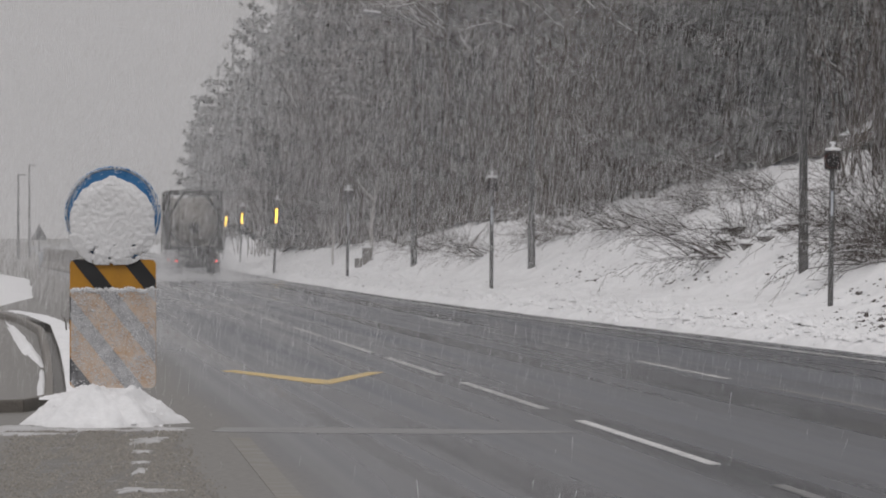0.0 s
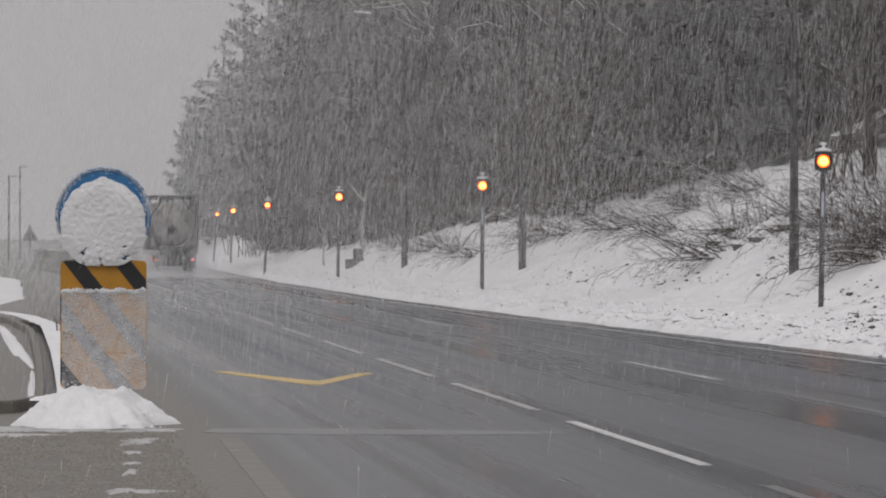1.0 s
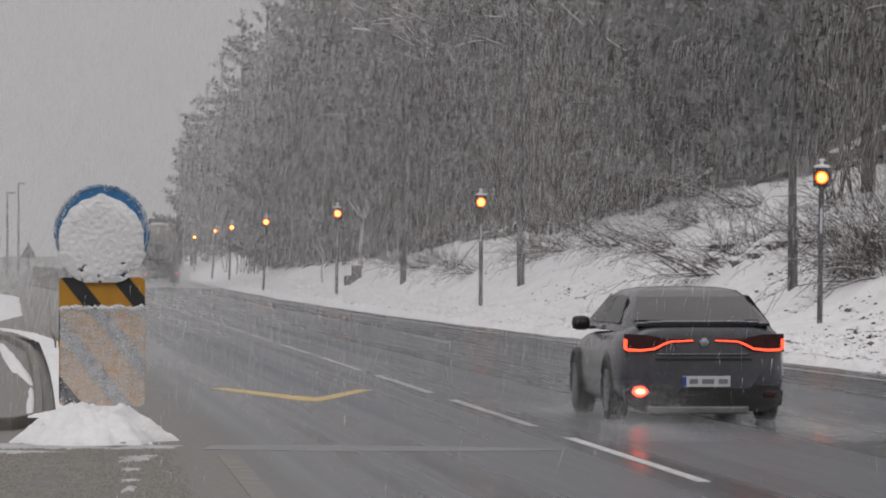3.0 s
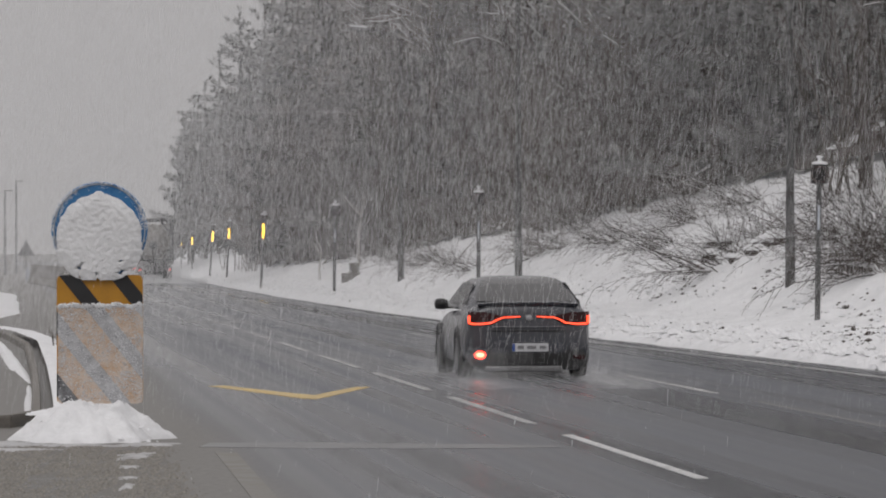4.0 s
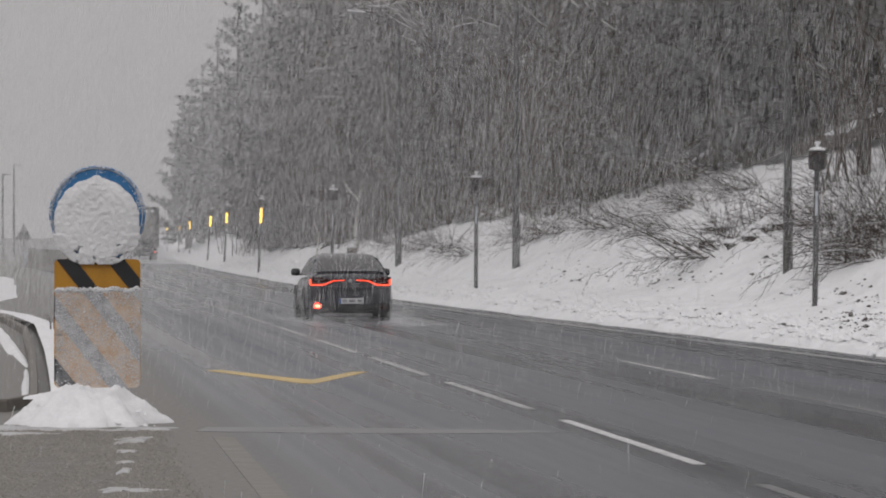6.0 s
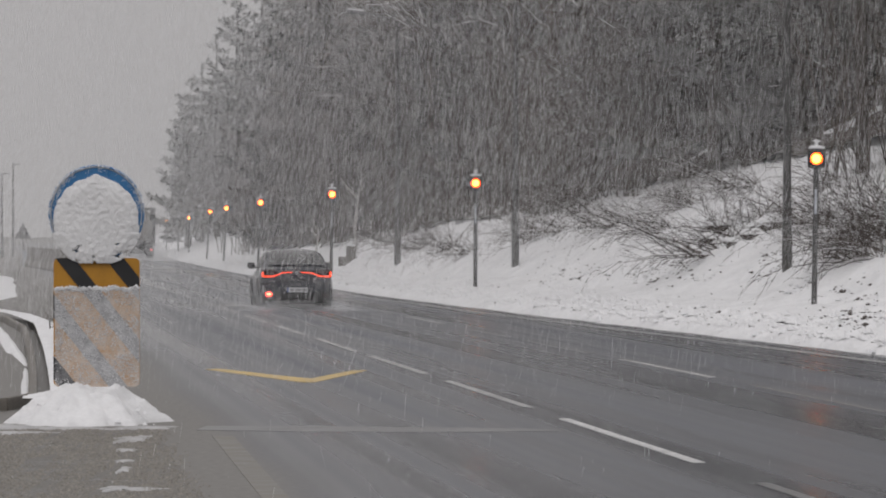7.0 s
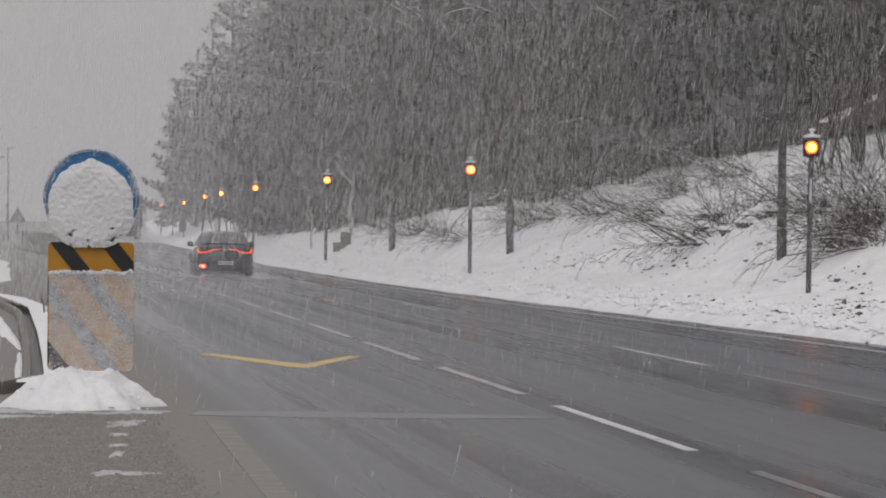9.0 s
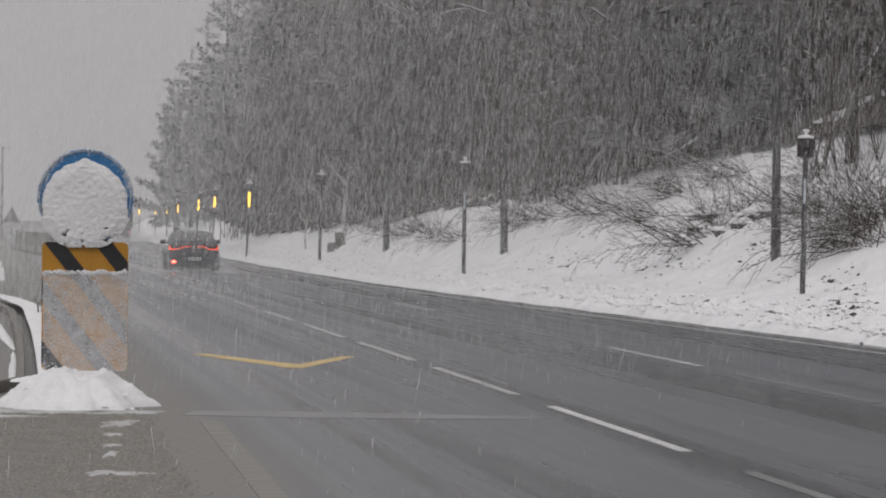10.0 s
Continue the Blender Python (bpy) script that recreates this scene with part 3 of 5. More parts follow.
# ---- the refuge sign ----
def refuge_sign():
    ob = thing("refuge_sign", pose(-3.335, 46.2, 0), "snow-plastered round blue sign over an amber and black striped marker panel", "road sign")
    bm = bmesh.new()
    lathe(bm, [(0.44, 0.012), (0.467, 0.0), (0.467, -0.03), (0.455, -0.045), (0.445, -0.03), (0.44, -0.02)], (0, 0, 2.02), 56, "Y")
    part("rim", bm, SIGN_BLUE, ob, smooth=False)
    bm = bmesh.new()
    lathe(bm, [(0.30, -0.018), (0.442, -0.022), (0.442, -0.026), (0.425, -0.027)], (0, 0, 2.02), 56, "Y")
    part("disc", bm, SIGN_BLUE, ob, "blue reflective disc")
    bm = bmesh.new()
    v = [[bm.verts.new((r * math.cos(a), y, 2.02 + r * math.sin(a))) for a in np.linspace(0, 2 * math.pi, 57)[:-1]] for r, y in ((0.436, -0.030), (0.444, -0.047), (0.448, -0.047))]
    for r0, r1 in zip(v, v[1:]):
        for k in range(56):
            bm.faces.new((r0[k], r0[(k + 1) % 56], r1[(k + 1) % 56], r1[k]))
    part("border", bm, SIGN_WHITE, ob, "pale border ring")
    # panel in amber and black stripes, each stripe its own sheet
    w, h, z0, r = 0.418, 1.25, 0.33, 0.05
    poly = []
    for cx, cz, a0 in ((w - r, z0 + h - r, 0), (-w + r, z0 + h - r, 90), (-w + r, z0 + r, 180), (w - r, z0 + r, 270)):
        for k in range(5):
            a = radians(a0 + 22.5 * k)
            poly.append((cx + r * math.cos(a), cz + r * math.sin(a)))
    bm = bmesh.new()
    prism(bm, poly, -0.010, 0.05, "Y")
    part("panel", bm, SIGN_AMBER, ob, "amber sheeted panel with folded edge")
    bm = bmesh.new()
    prism(bm, poly, -0.0135, -0.0115, "Y")
    bmesh.ops.bisect_plane(bm, geom=bm.verts[:] + bm.edges[:] + bm.faces[:], plane_co=(0, 0, 1.285), plane_no=(0.02, 0, 1), clear_outer=True)
    bmesh.ops.bisect_plane(bm, geom=bm.verts[:] + bm.edges[:] + bm.faces[:], plane_co=(-0.401, 0, 0), plane_no=(1, 0, 0.006), clear_inner=True)
    part("frosted_sheet", bm, FROST_AMBER, ob, "amber sheeting under a thin frost of snow")
    for k in range(-2, 2):
        # a black band that falls to the right, between two heights where it would cross the middle
        lo, hi = 1.08 + 0.6 * k, 1.31 + 0.6 * k
        for where in ("top", "frosted", "edge"):
            bm = bmesh.new()
            prism(bm, poly, -0.0175, -0.0155, "Y")
            cuts = [((0, 0, lo), (1.25, 0, 1.0)), ((0, 0, hi), (-1.25, 0, -1.0)), ((0, 0, 1.285), (0.02, 0, 1) if where == "top" else (-0.02, 0, -1))]
            if where != "top":
                cuts.append(((-0.401, 0, 0), (1, 0, 0.006) if where == "frosted" else (-1, 0, -0.006)))
            for co, no in cuts:
                bmesh.ops.bisect_plane(bm, geom=bm.verts[:] + bm.edges[:] + bm.faces[:], plane_co=co, plane_no=no, clear_inner=True)
            if bm.faces:
                part("stripe", bm, (THIN_FROST if k == -2 else FROST_BLACK) if where == "frosted" else SIGN_BLACK, ob, "black stripe under thin frost" if where == "frosted" else "black diagonal stripe")
            else:
                bm.free()
    bm = bmesh.new()
    tube(bm, [(-0.2, 0.08, 0), (-0.2, 0.08, 2.2)], 0.03, 10)
    part("post", bm, STEEL, ob)
    bm = bmesh.new()
    tube(bm, [(0.2, 0.08, 0), (0.2, 0.08, 2.2)], 0.03, 10)
    part("post", bm, STEEL, ob)
    return ob


refuge_sign()


def plastered_snow():
    """Wind-driven snow stuck to the sign's disc and panel: a lumpy crust."""
    verts, faces = [], []
    n = 120
    grid = {}
    for i in range(n + 1):
        for j in range(n + 1):
            x, z = -0.47 + 0.94 * i / n, -0.49 + 0.94 * j / n
            r = math.hypot(x, z + 0.075)
            edge = 0.422 + 0.014 * noise.fractal(Vector((x * 9, z * 9, 4)), 0.8, 2, 3) + (0.03 if z < -0.2 else 0)
            if z > 0.28:
                edge += 0.03 * max(0, 1 - abs(x + 0.0) / 0.1)
            bare = noise.fractal(Vector((x * 8, z * 11, 9)), 0.8, 2, 4)
            limit = 0.86 - 1.6 * max(0.0, -0.24 - z) - 0.5 * max(0.0, abs(x) - 0.2) if z < -0.30 else 1.3
            hole = bare > limit
            if r < edge and not hole:
                d = 0.012 + 0.035 * min(1, (edge - r) / 0.1) + 0.007 * noise.fractal(Vector((x * 22, z * 22, 2)), 0.9, 2, 4)
                d *= min(1.0, 0.15 + (limit - bare) / 0.35)
                grid[i, j] = len(verts)
                verts.append((x, -0.030 - max(0.003, d), 2.02 + z))
    for i in range(n):
        for j in range(n):
            k = [(i, j), (i + 1, j), (i + 1, j + 1), (i, j + 1)]
            if all(q in grid for q in k):
                faces.append([grid[q] for q in k])
    bm_me = bpy.data.meshes.new("sign_snow")
    bm_me.from_pydata(verts, [], faces)
    bm_me.materials.append(SOFT_SNOW)
    for p in bm_me.polygons:
        p.use_smooth = True
    ob = new("sign_snow", bm_me)
    ob.matrix_basis = pose(-3.335, 46.2, 0)
    sol = ob.modifiers.new("thick", "SOLIDIFY")
    sol.thickness, sol.offset = 0.006, 1.0
    tagged(ob, "thick lumpy wind-packed snow stuck on the blue disc", "snow", kind="stuff")


plastered_snow()


def panel_crust():
    """Thin frozen snow crust over the lower panel, broken so that the stripes show through."""
    rng = random.Random(5)
    verts, faces = [], []
    for i in range(5000):
        x, z = rng.uniform(-0.408, 0.412), rng.uniform(0.36, 1.31)
        top = 1.295 + 0.03 * noise.noise((x * 12, 1, 1)) - 0.02
        if z > top:
            continue
        thin = noise.fractal(Vector((x * 5, z * 5, 3)), 0.8, 2, 3)
        if x < -0.2 and z < 0.62:
            thin -= 0.45
        if rng.random() > 0.55 + 0.6 * thin:
            continue
        s = rng.uniform(0.003, 0.009)
        a = rng.uniform(0, 6.28)
        b = len(verts)
        y = -0.018
        for k in range(4):
            an = a + k * 1.57 + rng.uniform(-0.4, 0.4)
            verts.append((x + s * 1.25 * math.cos(an), y, z + s * 0.8 * math.sin(an)))
        verts.append((x, y - rng.uniform(0.005, 0.014), z))
        faces += [(b, b + 1, b + 4), (b + 1, b + 2, b + 4), (b + 2, b + 3, b + 4), (b + 3, b, b + 4)]
    # thicker lip along the crust's top edge
    for i in range(170):
        x = -0.405 + 0.81 * i / 169
        z = 1.283 + 0.035 * noise.noise((x * 9, 1, 1)) + rng.uniform(-0.014, 0.014)
        s = rng.uniform(0.008, 0.026)
        b = len(verts)
        for k in range(4):
            an = k * 1.57 + rng.uniform(-0.4, 0.4)
            verts.append((x + s * math.cos(an), -0.016, z + s * math.sin(an)))
        verts.append((x, -0.035, z))
        faces += [(b, b + 1, b + 4), (b + 1, b + 2, b + 4), (b + 2, b + 3, b + 4), (b + 3, b, b + 4)]
    ob = raw("panel_crust", verts, faces, SNOW)
    ob.matrix_basis = pose(-3.335, 46.2, 0)
    tagged(ob, "thin frozen crust of snow over the striped panel", "snow", kind="stuff")


panel_crust()


def rim_frost():
    """Flecks of frost on the disc's rim and on the bare blue round the crust."""
    rg = random.Random(15)
    verts, faces = [], []
    while len(faces) < 4 * 1100:
        a, r = rg.uniform(0, 6.28), rg.uniform(0.40, 0.468)
        if noise.fractal(Vector((math.cos(a) * 3, math.sin(a) * 3, 6)), 0.8, 2, 3) + (0.5 if r > 0.445 else 0.1) < rg.random() * 1.1:
            continue
        x, z, q = r * math.cos(a), 2.02 + r * math.sin(a), rg.uniform(0.002, 0.008)
        y = -0.046 if r > 0.438 else -0.026
        b = len(verts)
        for k in range(4):
            an = 1.57 * k + rg.uniform(-0.5, 0.5)
            verts.append((x + q * math.cos(an), y, z + 1.3 * q * math.sin(an)))
        verts.append((x, y - q * 0.7, z))
        faces += [(b + k, b + (k + 1) % 4, b + 4) for k in range(4)]
    ob = raw("rim_frost", verts, faces, SOFT_SNOW)
    ob.matrix_basis = pose(-3.335, 46.2, 0)
    tagged(ob, "flecks of frozen snow on the blue rim", "snow", kind="stuff")


rim_frost()

# ---- fog guide lamps along the verge ----
def guide_lamp(with_bar):
    ob = thing("guide_lamp", pose(0, 0, 0), "steel guide lamp post with amber flasher and cap of snow", "lamp post", "guide lamps along the verge")
    bm = bmesh.new()
    tube(bm, [(0, 0, -0.3), (0, 0, 2.89)], 0.058, 12)
    part("post", bm, POLE, ob)
    bm = bmesh.new()
    box(bm, (0, -0.058, 2.1), (0.05, 0.01, 0.5), 0.003)
    part("reflector", bm, SIGN_WHITE, ob, "pale reflective strip")
    bm = bmesh.new()
    lathe(bm, [(0.07, 2.76), (0.175, 2.80), (0.18, 3.13), (0.13, 3.17)], sides=18)
    part("housing", bm, DARK_STEEL, ob, "dark drum-shaped housing")
    bm = bmesh.new()
    lathe(bm, [(0.150, -0.17), (0.172, -0.19), (0.172, -0.25), (0.158, -0.25), (0.150, -0.172)], (0, 0, 2.97), 20, "Y")
    part("bezel", bm, DARK_STEEL, ob)
    bm = bmesh.new()
    lathe(bm, [(0.12, 3.16), (0.17, 3.185), (0.15, 3.22), (0.035, 3.25), (0.035, 3.30), (0.075, 3.32), (0.06, 3.35), (0.01, 3.36)], sides=14)
    part("snow_cap", bm, SNOW, ob, "small cap of snow", smooth=True)
    # flashing imitated by turning: one face carries the lit lens, the other is dark
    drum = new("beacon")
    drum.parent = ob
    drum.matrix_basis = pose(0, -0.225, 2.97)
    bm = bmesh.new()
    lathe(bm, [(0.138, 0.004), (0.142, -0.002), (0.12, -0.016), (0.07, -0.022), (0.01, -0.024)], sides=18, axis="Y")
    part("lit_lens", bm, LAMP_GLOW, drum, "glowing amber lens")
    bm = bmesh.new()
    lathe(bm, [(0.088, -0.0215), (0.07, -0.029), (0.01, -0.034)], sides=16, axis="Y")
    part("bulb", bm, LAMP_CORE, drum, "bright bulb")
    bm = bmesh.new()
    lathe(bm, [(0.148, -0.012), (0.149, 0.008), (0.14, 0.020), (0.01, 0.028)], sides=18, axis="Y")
    part("back_plate", bm, BLACK, drum, "dark face shown while the lamp is off")
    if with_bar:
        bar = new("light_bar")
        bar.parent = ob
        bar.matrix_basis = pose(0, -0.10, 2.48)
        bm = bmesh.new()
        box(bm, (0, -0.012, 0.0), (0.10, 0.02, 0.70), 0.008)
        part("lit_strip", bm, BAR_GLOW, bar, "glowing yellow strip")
        # dark back added to turn forward while the strip is off
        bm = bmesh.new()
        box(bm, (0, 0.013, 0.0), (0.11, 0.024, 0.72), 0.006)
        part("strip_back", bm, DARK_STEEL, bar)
    return ob


near_lamp = guide_lamp(False)
far_lamp = guide_lamp(True)
LAMP_SPOTS = [(7.57, 96.0, 0.38), (1.01, 134.6, 0.31), (-3.86, 169.0, 0.29), (-8.15, 213.2, 0.30), (-12.0, 264.0, 0.34), (-14.7, 300.0, 0.34),
              (-21.0, 398.0, 0.3), (-24.0, 436.0, 0.3), (-27.6, 480.0, 0.3), (-31.9, 524.0, 0.3)]
lamps = []
for i, (x, y, z) in enumerate(LAMP_SPOTS):
    src = near_lamp if i < 3 else far_lamp
    m = pose(x, y, z, 0, {0: 0.9, 2: 0.8, 3: 2.4, 4: 2.9, 5: 4.4}.get(i, 0.3), -math.degrees(math.atan2(x, y)))
    if i in (0, 3):
        src.matrix_basis = m
        lamps.append(src)
    else:
        lamps.append(copy_thing(src, m))


def street_mast(x, y):
    ob = thing("street_mast", pose(x, y, bank_z(x, y) - 0.1, 0, 0, 0), "tall dark street light mast rising from the snowy slope", "street light", "street light masts")
    bm = bmesh.new()
    tube(bm, [(0, 0, -0.3), (0, 0, 1.4), (0, 0, 1.45), (0, 0, 8.5)], [0.115, 0.115, 0.10, 0.06], 12)
    part("mast", bm, POLE, ob)
    bm = bmesh.new()
    tube(bm, [(0, 0, 8.4), (-0.15, -0.02, 8.6), (-0.6, -0.06, 8.72), (-1.2, -0.1, 8.80)], [0.045, 0.04, 0.035, 0.03], 8)
    part("arm", bm, POLE, ob)
    bm = bmesh.new()
    box(bm, (-1.45, -0.1, 8.82), (0.65, 0.28, 0.11), 0.045, Matrix.Rotation(radians(6), 4, "Y"))
    part("lamp_head", bm, SIGN_GREY, ob)
    bm = bmesh.new()
    box(bm, (-1.45, -0.1, 8.90), (0.62, 0.26, 0.07), 0.03, Matrix.Rotation(radians(6), 4, "Y"))
    part("snow_cap", bm, SNOW, ob)
    return ob


for x, y in ((7.83, 107.0), (2.23, 139.8), (-1.45, 164.2)):
    street_mast(x, y)


def cabinet():
    ob = thing("roadside_cabinet", pose(-3.51, 182.0, bank_z(-3.51, 182.0) - 0.15), "grey stone-coloured roadside cabinet half sunk in snow", "cabinet")
    bm = bmesh.new()
    box(bm, (0, 0, 0.2), (0.72, 0.5, 0.5), 0.03)
    part("plinth", bm, CONCRETE, ob)
    bm = bmesh.new()
    box(bm, (0.12, 0, 0.62), (0.38, 0.35, 0.46), 0.03)
    part("body", bm, CONCRETE, ob)
    bm = bmesh.new()
    box(bm, (0.12, 0, 0.875), (0.42, 0.4, 0.06), 0.025)
    part("snow_cap", bm, SNOW, ob)


cabinet()


# ---- the far side: barrier, warning sign, masts ----
def barrier():
    ob = thing("concrete_barrier", pose(0, 0, 0), "grey concrete barrier wall beside the far carriageway", "barrier")
    a, b = Vector((-24.2, 280, 0)), Vector((-17.5, 224, 0))
    n = 16
    for i in range(n):
        p, q = a.lerp(b, i / n), a.lerp(b, (i + 0.97) / n)
        d = (q - p).normalized()
        s = Vector((-d.y, d.x, 0))
        bm = bmesh.new()
        prof = [(-0.3, 0), (-0.3, 0.12), (-0.16, 0.4), (-0.1, 1.12), (0.1, 1.12), (0.16, 0.4), (0.3, 0.12), (0.3, 0)]
        v0 = [bm.verts.new(p + s * u + Vector((0, 0, z))) for u, z in prof]
        v1 = [bm.verts.new(q + s * u + Vector((0, 0, z))) for u, z in prof]
        bm.faces.new(v0)
        bm.faces.new(v1)
        for k in range(8):
            bm.faces.new((v0[k], v0[(k + 1) % 8], v1[(k + 1) % 8], v1[k]))
        part("barrier_block", bm, CONCRETE, ob)
    bm = bmesh.new()
    box(bm, (-24.35, 279.2, 0.45), (0.3, 0.12, 0.9), 0.03)
    part("end_marker", bm, SIGN_WHITE, ob, "white end marker")


barrier()


def warning_sign():
    ob = thing("warning_sign", pose(-26.3, 300.0, 0), "triangular warning sign seen from behind on a thin post", "road sign")
    bm = bmesh.new()
    tube(bm, [(0, 0, -0.1), (0, 0, 2.6)], 0.04, 8)
    part("post", bm, STEEL, ob)
    bm = bmesh.new()
    prism(bm, [(-0.55, 1.6), (0.55, 1.6), (0.04, 2.5), (-0.04, 2.5)], -0.05, -0.02, "Y")
    part("plate", bm, SIGN_GREY, ob)
    return ob


warning_sign()
for x, y, h in ((-35.0, 380.0, 6.8), (-36.8, 410.0, 8.0)):
    ob = thing("lamp_mast", pose(x, y, -0.05), "slim grey mast far off in the snowfall", "mast")
    bm = bmesh.new()
    tube(bm, [(0, 0, 0), (0, 0, h)], [0.12, 0.07], 8)
    part("pole", bm, STEEL, ob)
    bm = bmesh.new()
    box(bm, (0.3, 0, h), (0.7, 0.2, 0.1), 0.03)
    part("lamp_head", bm, SIGN_GREY, ob)


# ---- the car ----
def build_car():
    ob = thing("saloon_car", pose(0, 0, 0), "dark grey wet saloon car with lit red tail lights", "car")
    # lower body: lofted stations from tail to nose
    st = [(0.0, 0.76, 0.30, 0.90, 0.98), (0.03, 0.83, 0.26, 0.94, 1.03), (0.10, 0.885, 0.22, 0.965, 1.07), (0.30, 0.92, 0.20, 0.985, 1.08), (0.7, 0.934, 0.2, 0.985, 1.05),
          (1.3, 0.935, 0.16, 0.965, 0.99), (2.4, 0.930, 0.15, 0.935, 0.96), (3.4, 0.920, 0.16, 0.925, 0.95), (4.1, 0.895, 0.17, 0.86, 0.90),
          (4.6, 0.85, 0.22, 0.76, 0.80), (4.80, 0.74, 0.28, 0.66, 0.70), (4.85, 0.66, 0.34, 0.6, 0.63)]
    bm = bmesh.new()
    rings = []
    for y, w, zb, zs, zt in st:
        half = [(0, zb), (w * 0.80, zb), (w * 0.94, zb + 0.05), (w * 0.985, zb + 0.18), (w, 0.52 if zs > 0.8 else (zb + zs) / 2), (w * 0.99, zs - 0.17), (w * 0.965, zs - 0.06), (w * 0.90, zs), (w * 0.78, zt - 0.01), (w * 0.5, zt), (0, zt)]
        full = half + [(-x, z) for x, z in half[-2:0:-1]]
        rings.append([bm.verts.new((x, y, z)) for x, z in full])
    n = len(rings[0])
    for r0, r1 in zip(rings, rings[1:]):
        for k in range(n):
            bm.faces.new((r0[k], r0[(k + 1) % n], r1[(k + 1) % n], r1[k]))
    bm.faces.new(rings[0])
    bm.faces.new(rings[-1])
    body = part("body", bm, CAR_PAINT, ob, "dark grey wet paint", smooth=True)
    body.modifiers.new("round", "SUBSURF").render_levels = 1
    # cabin
    lev = [(0.97, 0.84, 0.30, 3.95), (1.08, 0.80, 0.48, 3.55), (1.20, 0.745, 0.74, 3.22), (1.33, 0.675, 1.06, 2.88), (1.405, 0.60, 1.34, 2.60), (1.44, 0.44, 1.6, 2.35), (1.45, 0.2, 1.8, 2.2)]
    bm = bmesh.new()
    rings = []
    for z, w, y0, y1 in lev:
        c = 0.12 if z < 1.3 else 0.16
        pl = [(-w + c, y0 + 0.02), (-w * 0.5, y0), (0, y0 - 0.02), (w * 0.5, y0), (w - c, y0 + 0.02), (w - c * 0.4, y0 + c * 0.5), (w, y0 + c * 1.4), (w, (y0 + y1) / 2), (w, y1 - c * 1.5), (w - c, y1 - 0.05),
              (0, y1 + 0.05), (-w + c, y1 - 0.05), (-w, y1 - c * 1.5), (-w, (y0 + y1) / 2), (-w, y0 + c * 1.4), (-w + c * 0.4, y0 + c * 0.5)]
        rings.append([bm.verts.new((x, y, z)) for x, y in pl])
    n = len(rings[0])
    for r0, r1 in zip(rings, rings[1:]):
        for k in range(n):
            bm.faces.new((r0[k], r0[(k + 1) % n], r1[(k + 1) % n], r1[k]))
    bm.faces.new(rings[-1])
    part("cabin", bm, CAR_PAINT, ob, smooth=True)
    # rear window, curved pane
    bm = bmesh.new()
    rings = []
    for z, w, y0 in ((1.085, 0.715, 0.465), (1.20, 0.665, 0.722), (1.33, 0.59, 1.040), (1.395, 0.52, 1.29)):
        rings.append([bm.verts.new((w * s, y0 - 0.022 + 0.03 * s * s - 0.012, z + 0.012)) for s in (-1, -0.6, 0, 0.6, 1)])
    for r0, r1 in zip(rings, rings[1:]):
        for k in range(4):
            bm.faces.new((r0[k], r0[k + 1], r1[k + 1], r1[k]))
    part("rear_window", bm, CAR_GLASS, ob, "rain-beaded rear window")
    for s in (-1, 1):
        for name, ya, yb in (("rear_side_window", 0.80, 2.04), ("front_side_window", 2.09, 3.1)):
            bm = bmesh.new()
            lo = [(0.812 * s, ya if ya > 1.5 else ya - 0.12, 1.06), (0.812 * s, yb + (0.32 if yb > 2.5 else 0), 1.06)]
            hi = [(0.655 * s, min(yb, 2.68), 1.355), (0.655 * s, max(ya, 1.16), 1.355)]
            vs = [bm.verts.new((x + 0.016 * s, y, z)) for x, y, z in lo + hi]
            bm.faces.new(vs)
            bmesh.ops.solidify(bm, geom=bm.faces[:], thickness=0.006)
            part(name, bm, CAR_GLASS, ob)
        # mirror
        bm = bmesh.new()
        box(bm, (0.985 * s, 2.85, 1.035), (0.21, 0.15, 0.16), 0.068)
        box(bm, (0.88 * s, 2.88, 0.985), (0.12, 0.05, 0.04), 0.01)
        part("wing_mirror", bm, BLACK, ob)
        # tail lamp: smoked lens and light line
        lens = [(0.87, 0.955), (0.62, 0.945), (0.40, 0.90), (0.12, 0.90), (0.12, 0.865), (0.36, 0.855), (0.52, 0.765), (0.87, 0.76)]
        bm = bmesh.new()
        prism(bm, [(x * s, z) for x, z in lens], -0.012, 0.06, "Y")
        tail = part("tail_light", bm, RED_LENS, ob, "smoked red tail light cluster")
        bm = bmesh.new()
        tube(bm, [(0.855 * s, -0.022, 0.90), (0.855 * s, -0.022, 0.80), (0.83 * s, -0.022, 0.785), (0.69 * s, -0.022, 0.78), (0.54 * s, -0.022, 0.795), (0.44 * s, -0.022, 0.845), (0.36 * s, -0.022, 0.873), (0.12 * s, -0.022, 0.884)],
             [0.019, 0.018, 0.014, 0.012, 0.011, 0.010, 0.008, 0.007], 8)
        part("light_line", bm, RED_GLOW, tail, "glowing red light line")
        # wheel-arch lips
        for yc in (1.02, 3.86):
            bm = bmesh.new()
            tube(bm, [(0.905 * s, yc + 0.37 * math.cos(a), 0.345 + 0.37 * math.sin(a)) for a in np.linspace(-0.3, math.pi + 0.3, 15)], 0.045, 6)
            part("wheel_arch", bm, BLACK, ob)
    # boot spoiler, crease with its shade as a black strip, bumper, diffuser
    bm = bmesh.new()
    for u, lift in ((0.72, 0.0), (0.60, 0.012), (0.45, 0.018)):
        prism(bm, [(0.03, 1.035), (0.012, 1.066 + lift), (0.14, 1.080 + lift), (0.40, 1.078 + lift), (0.25, 1.03)], -u, u, "X")
    part("boot_spoiler", bm, CAR_PAINT, ob)
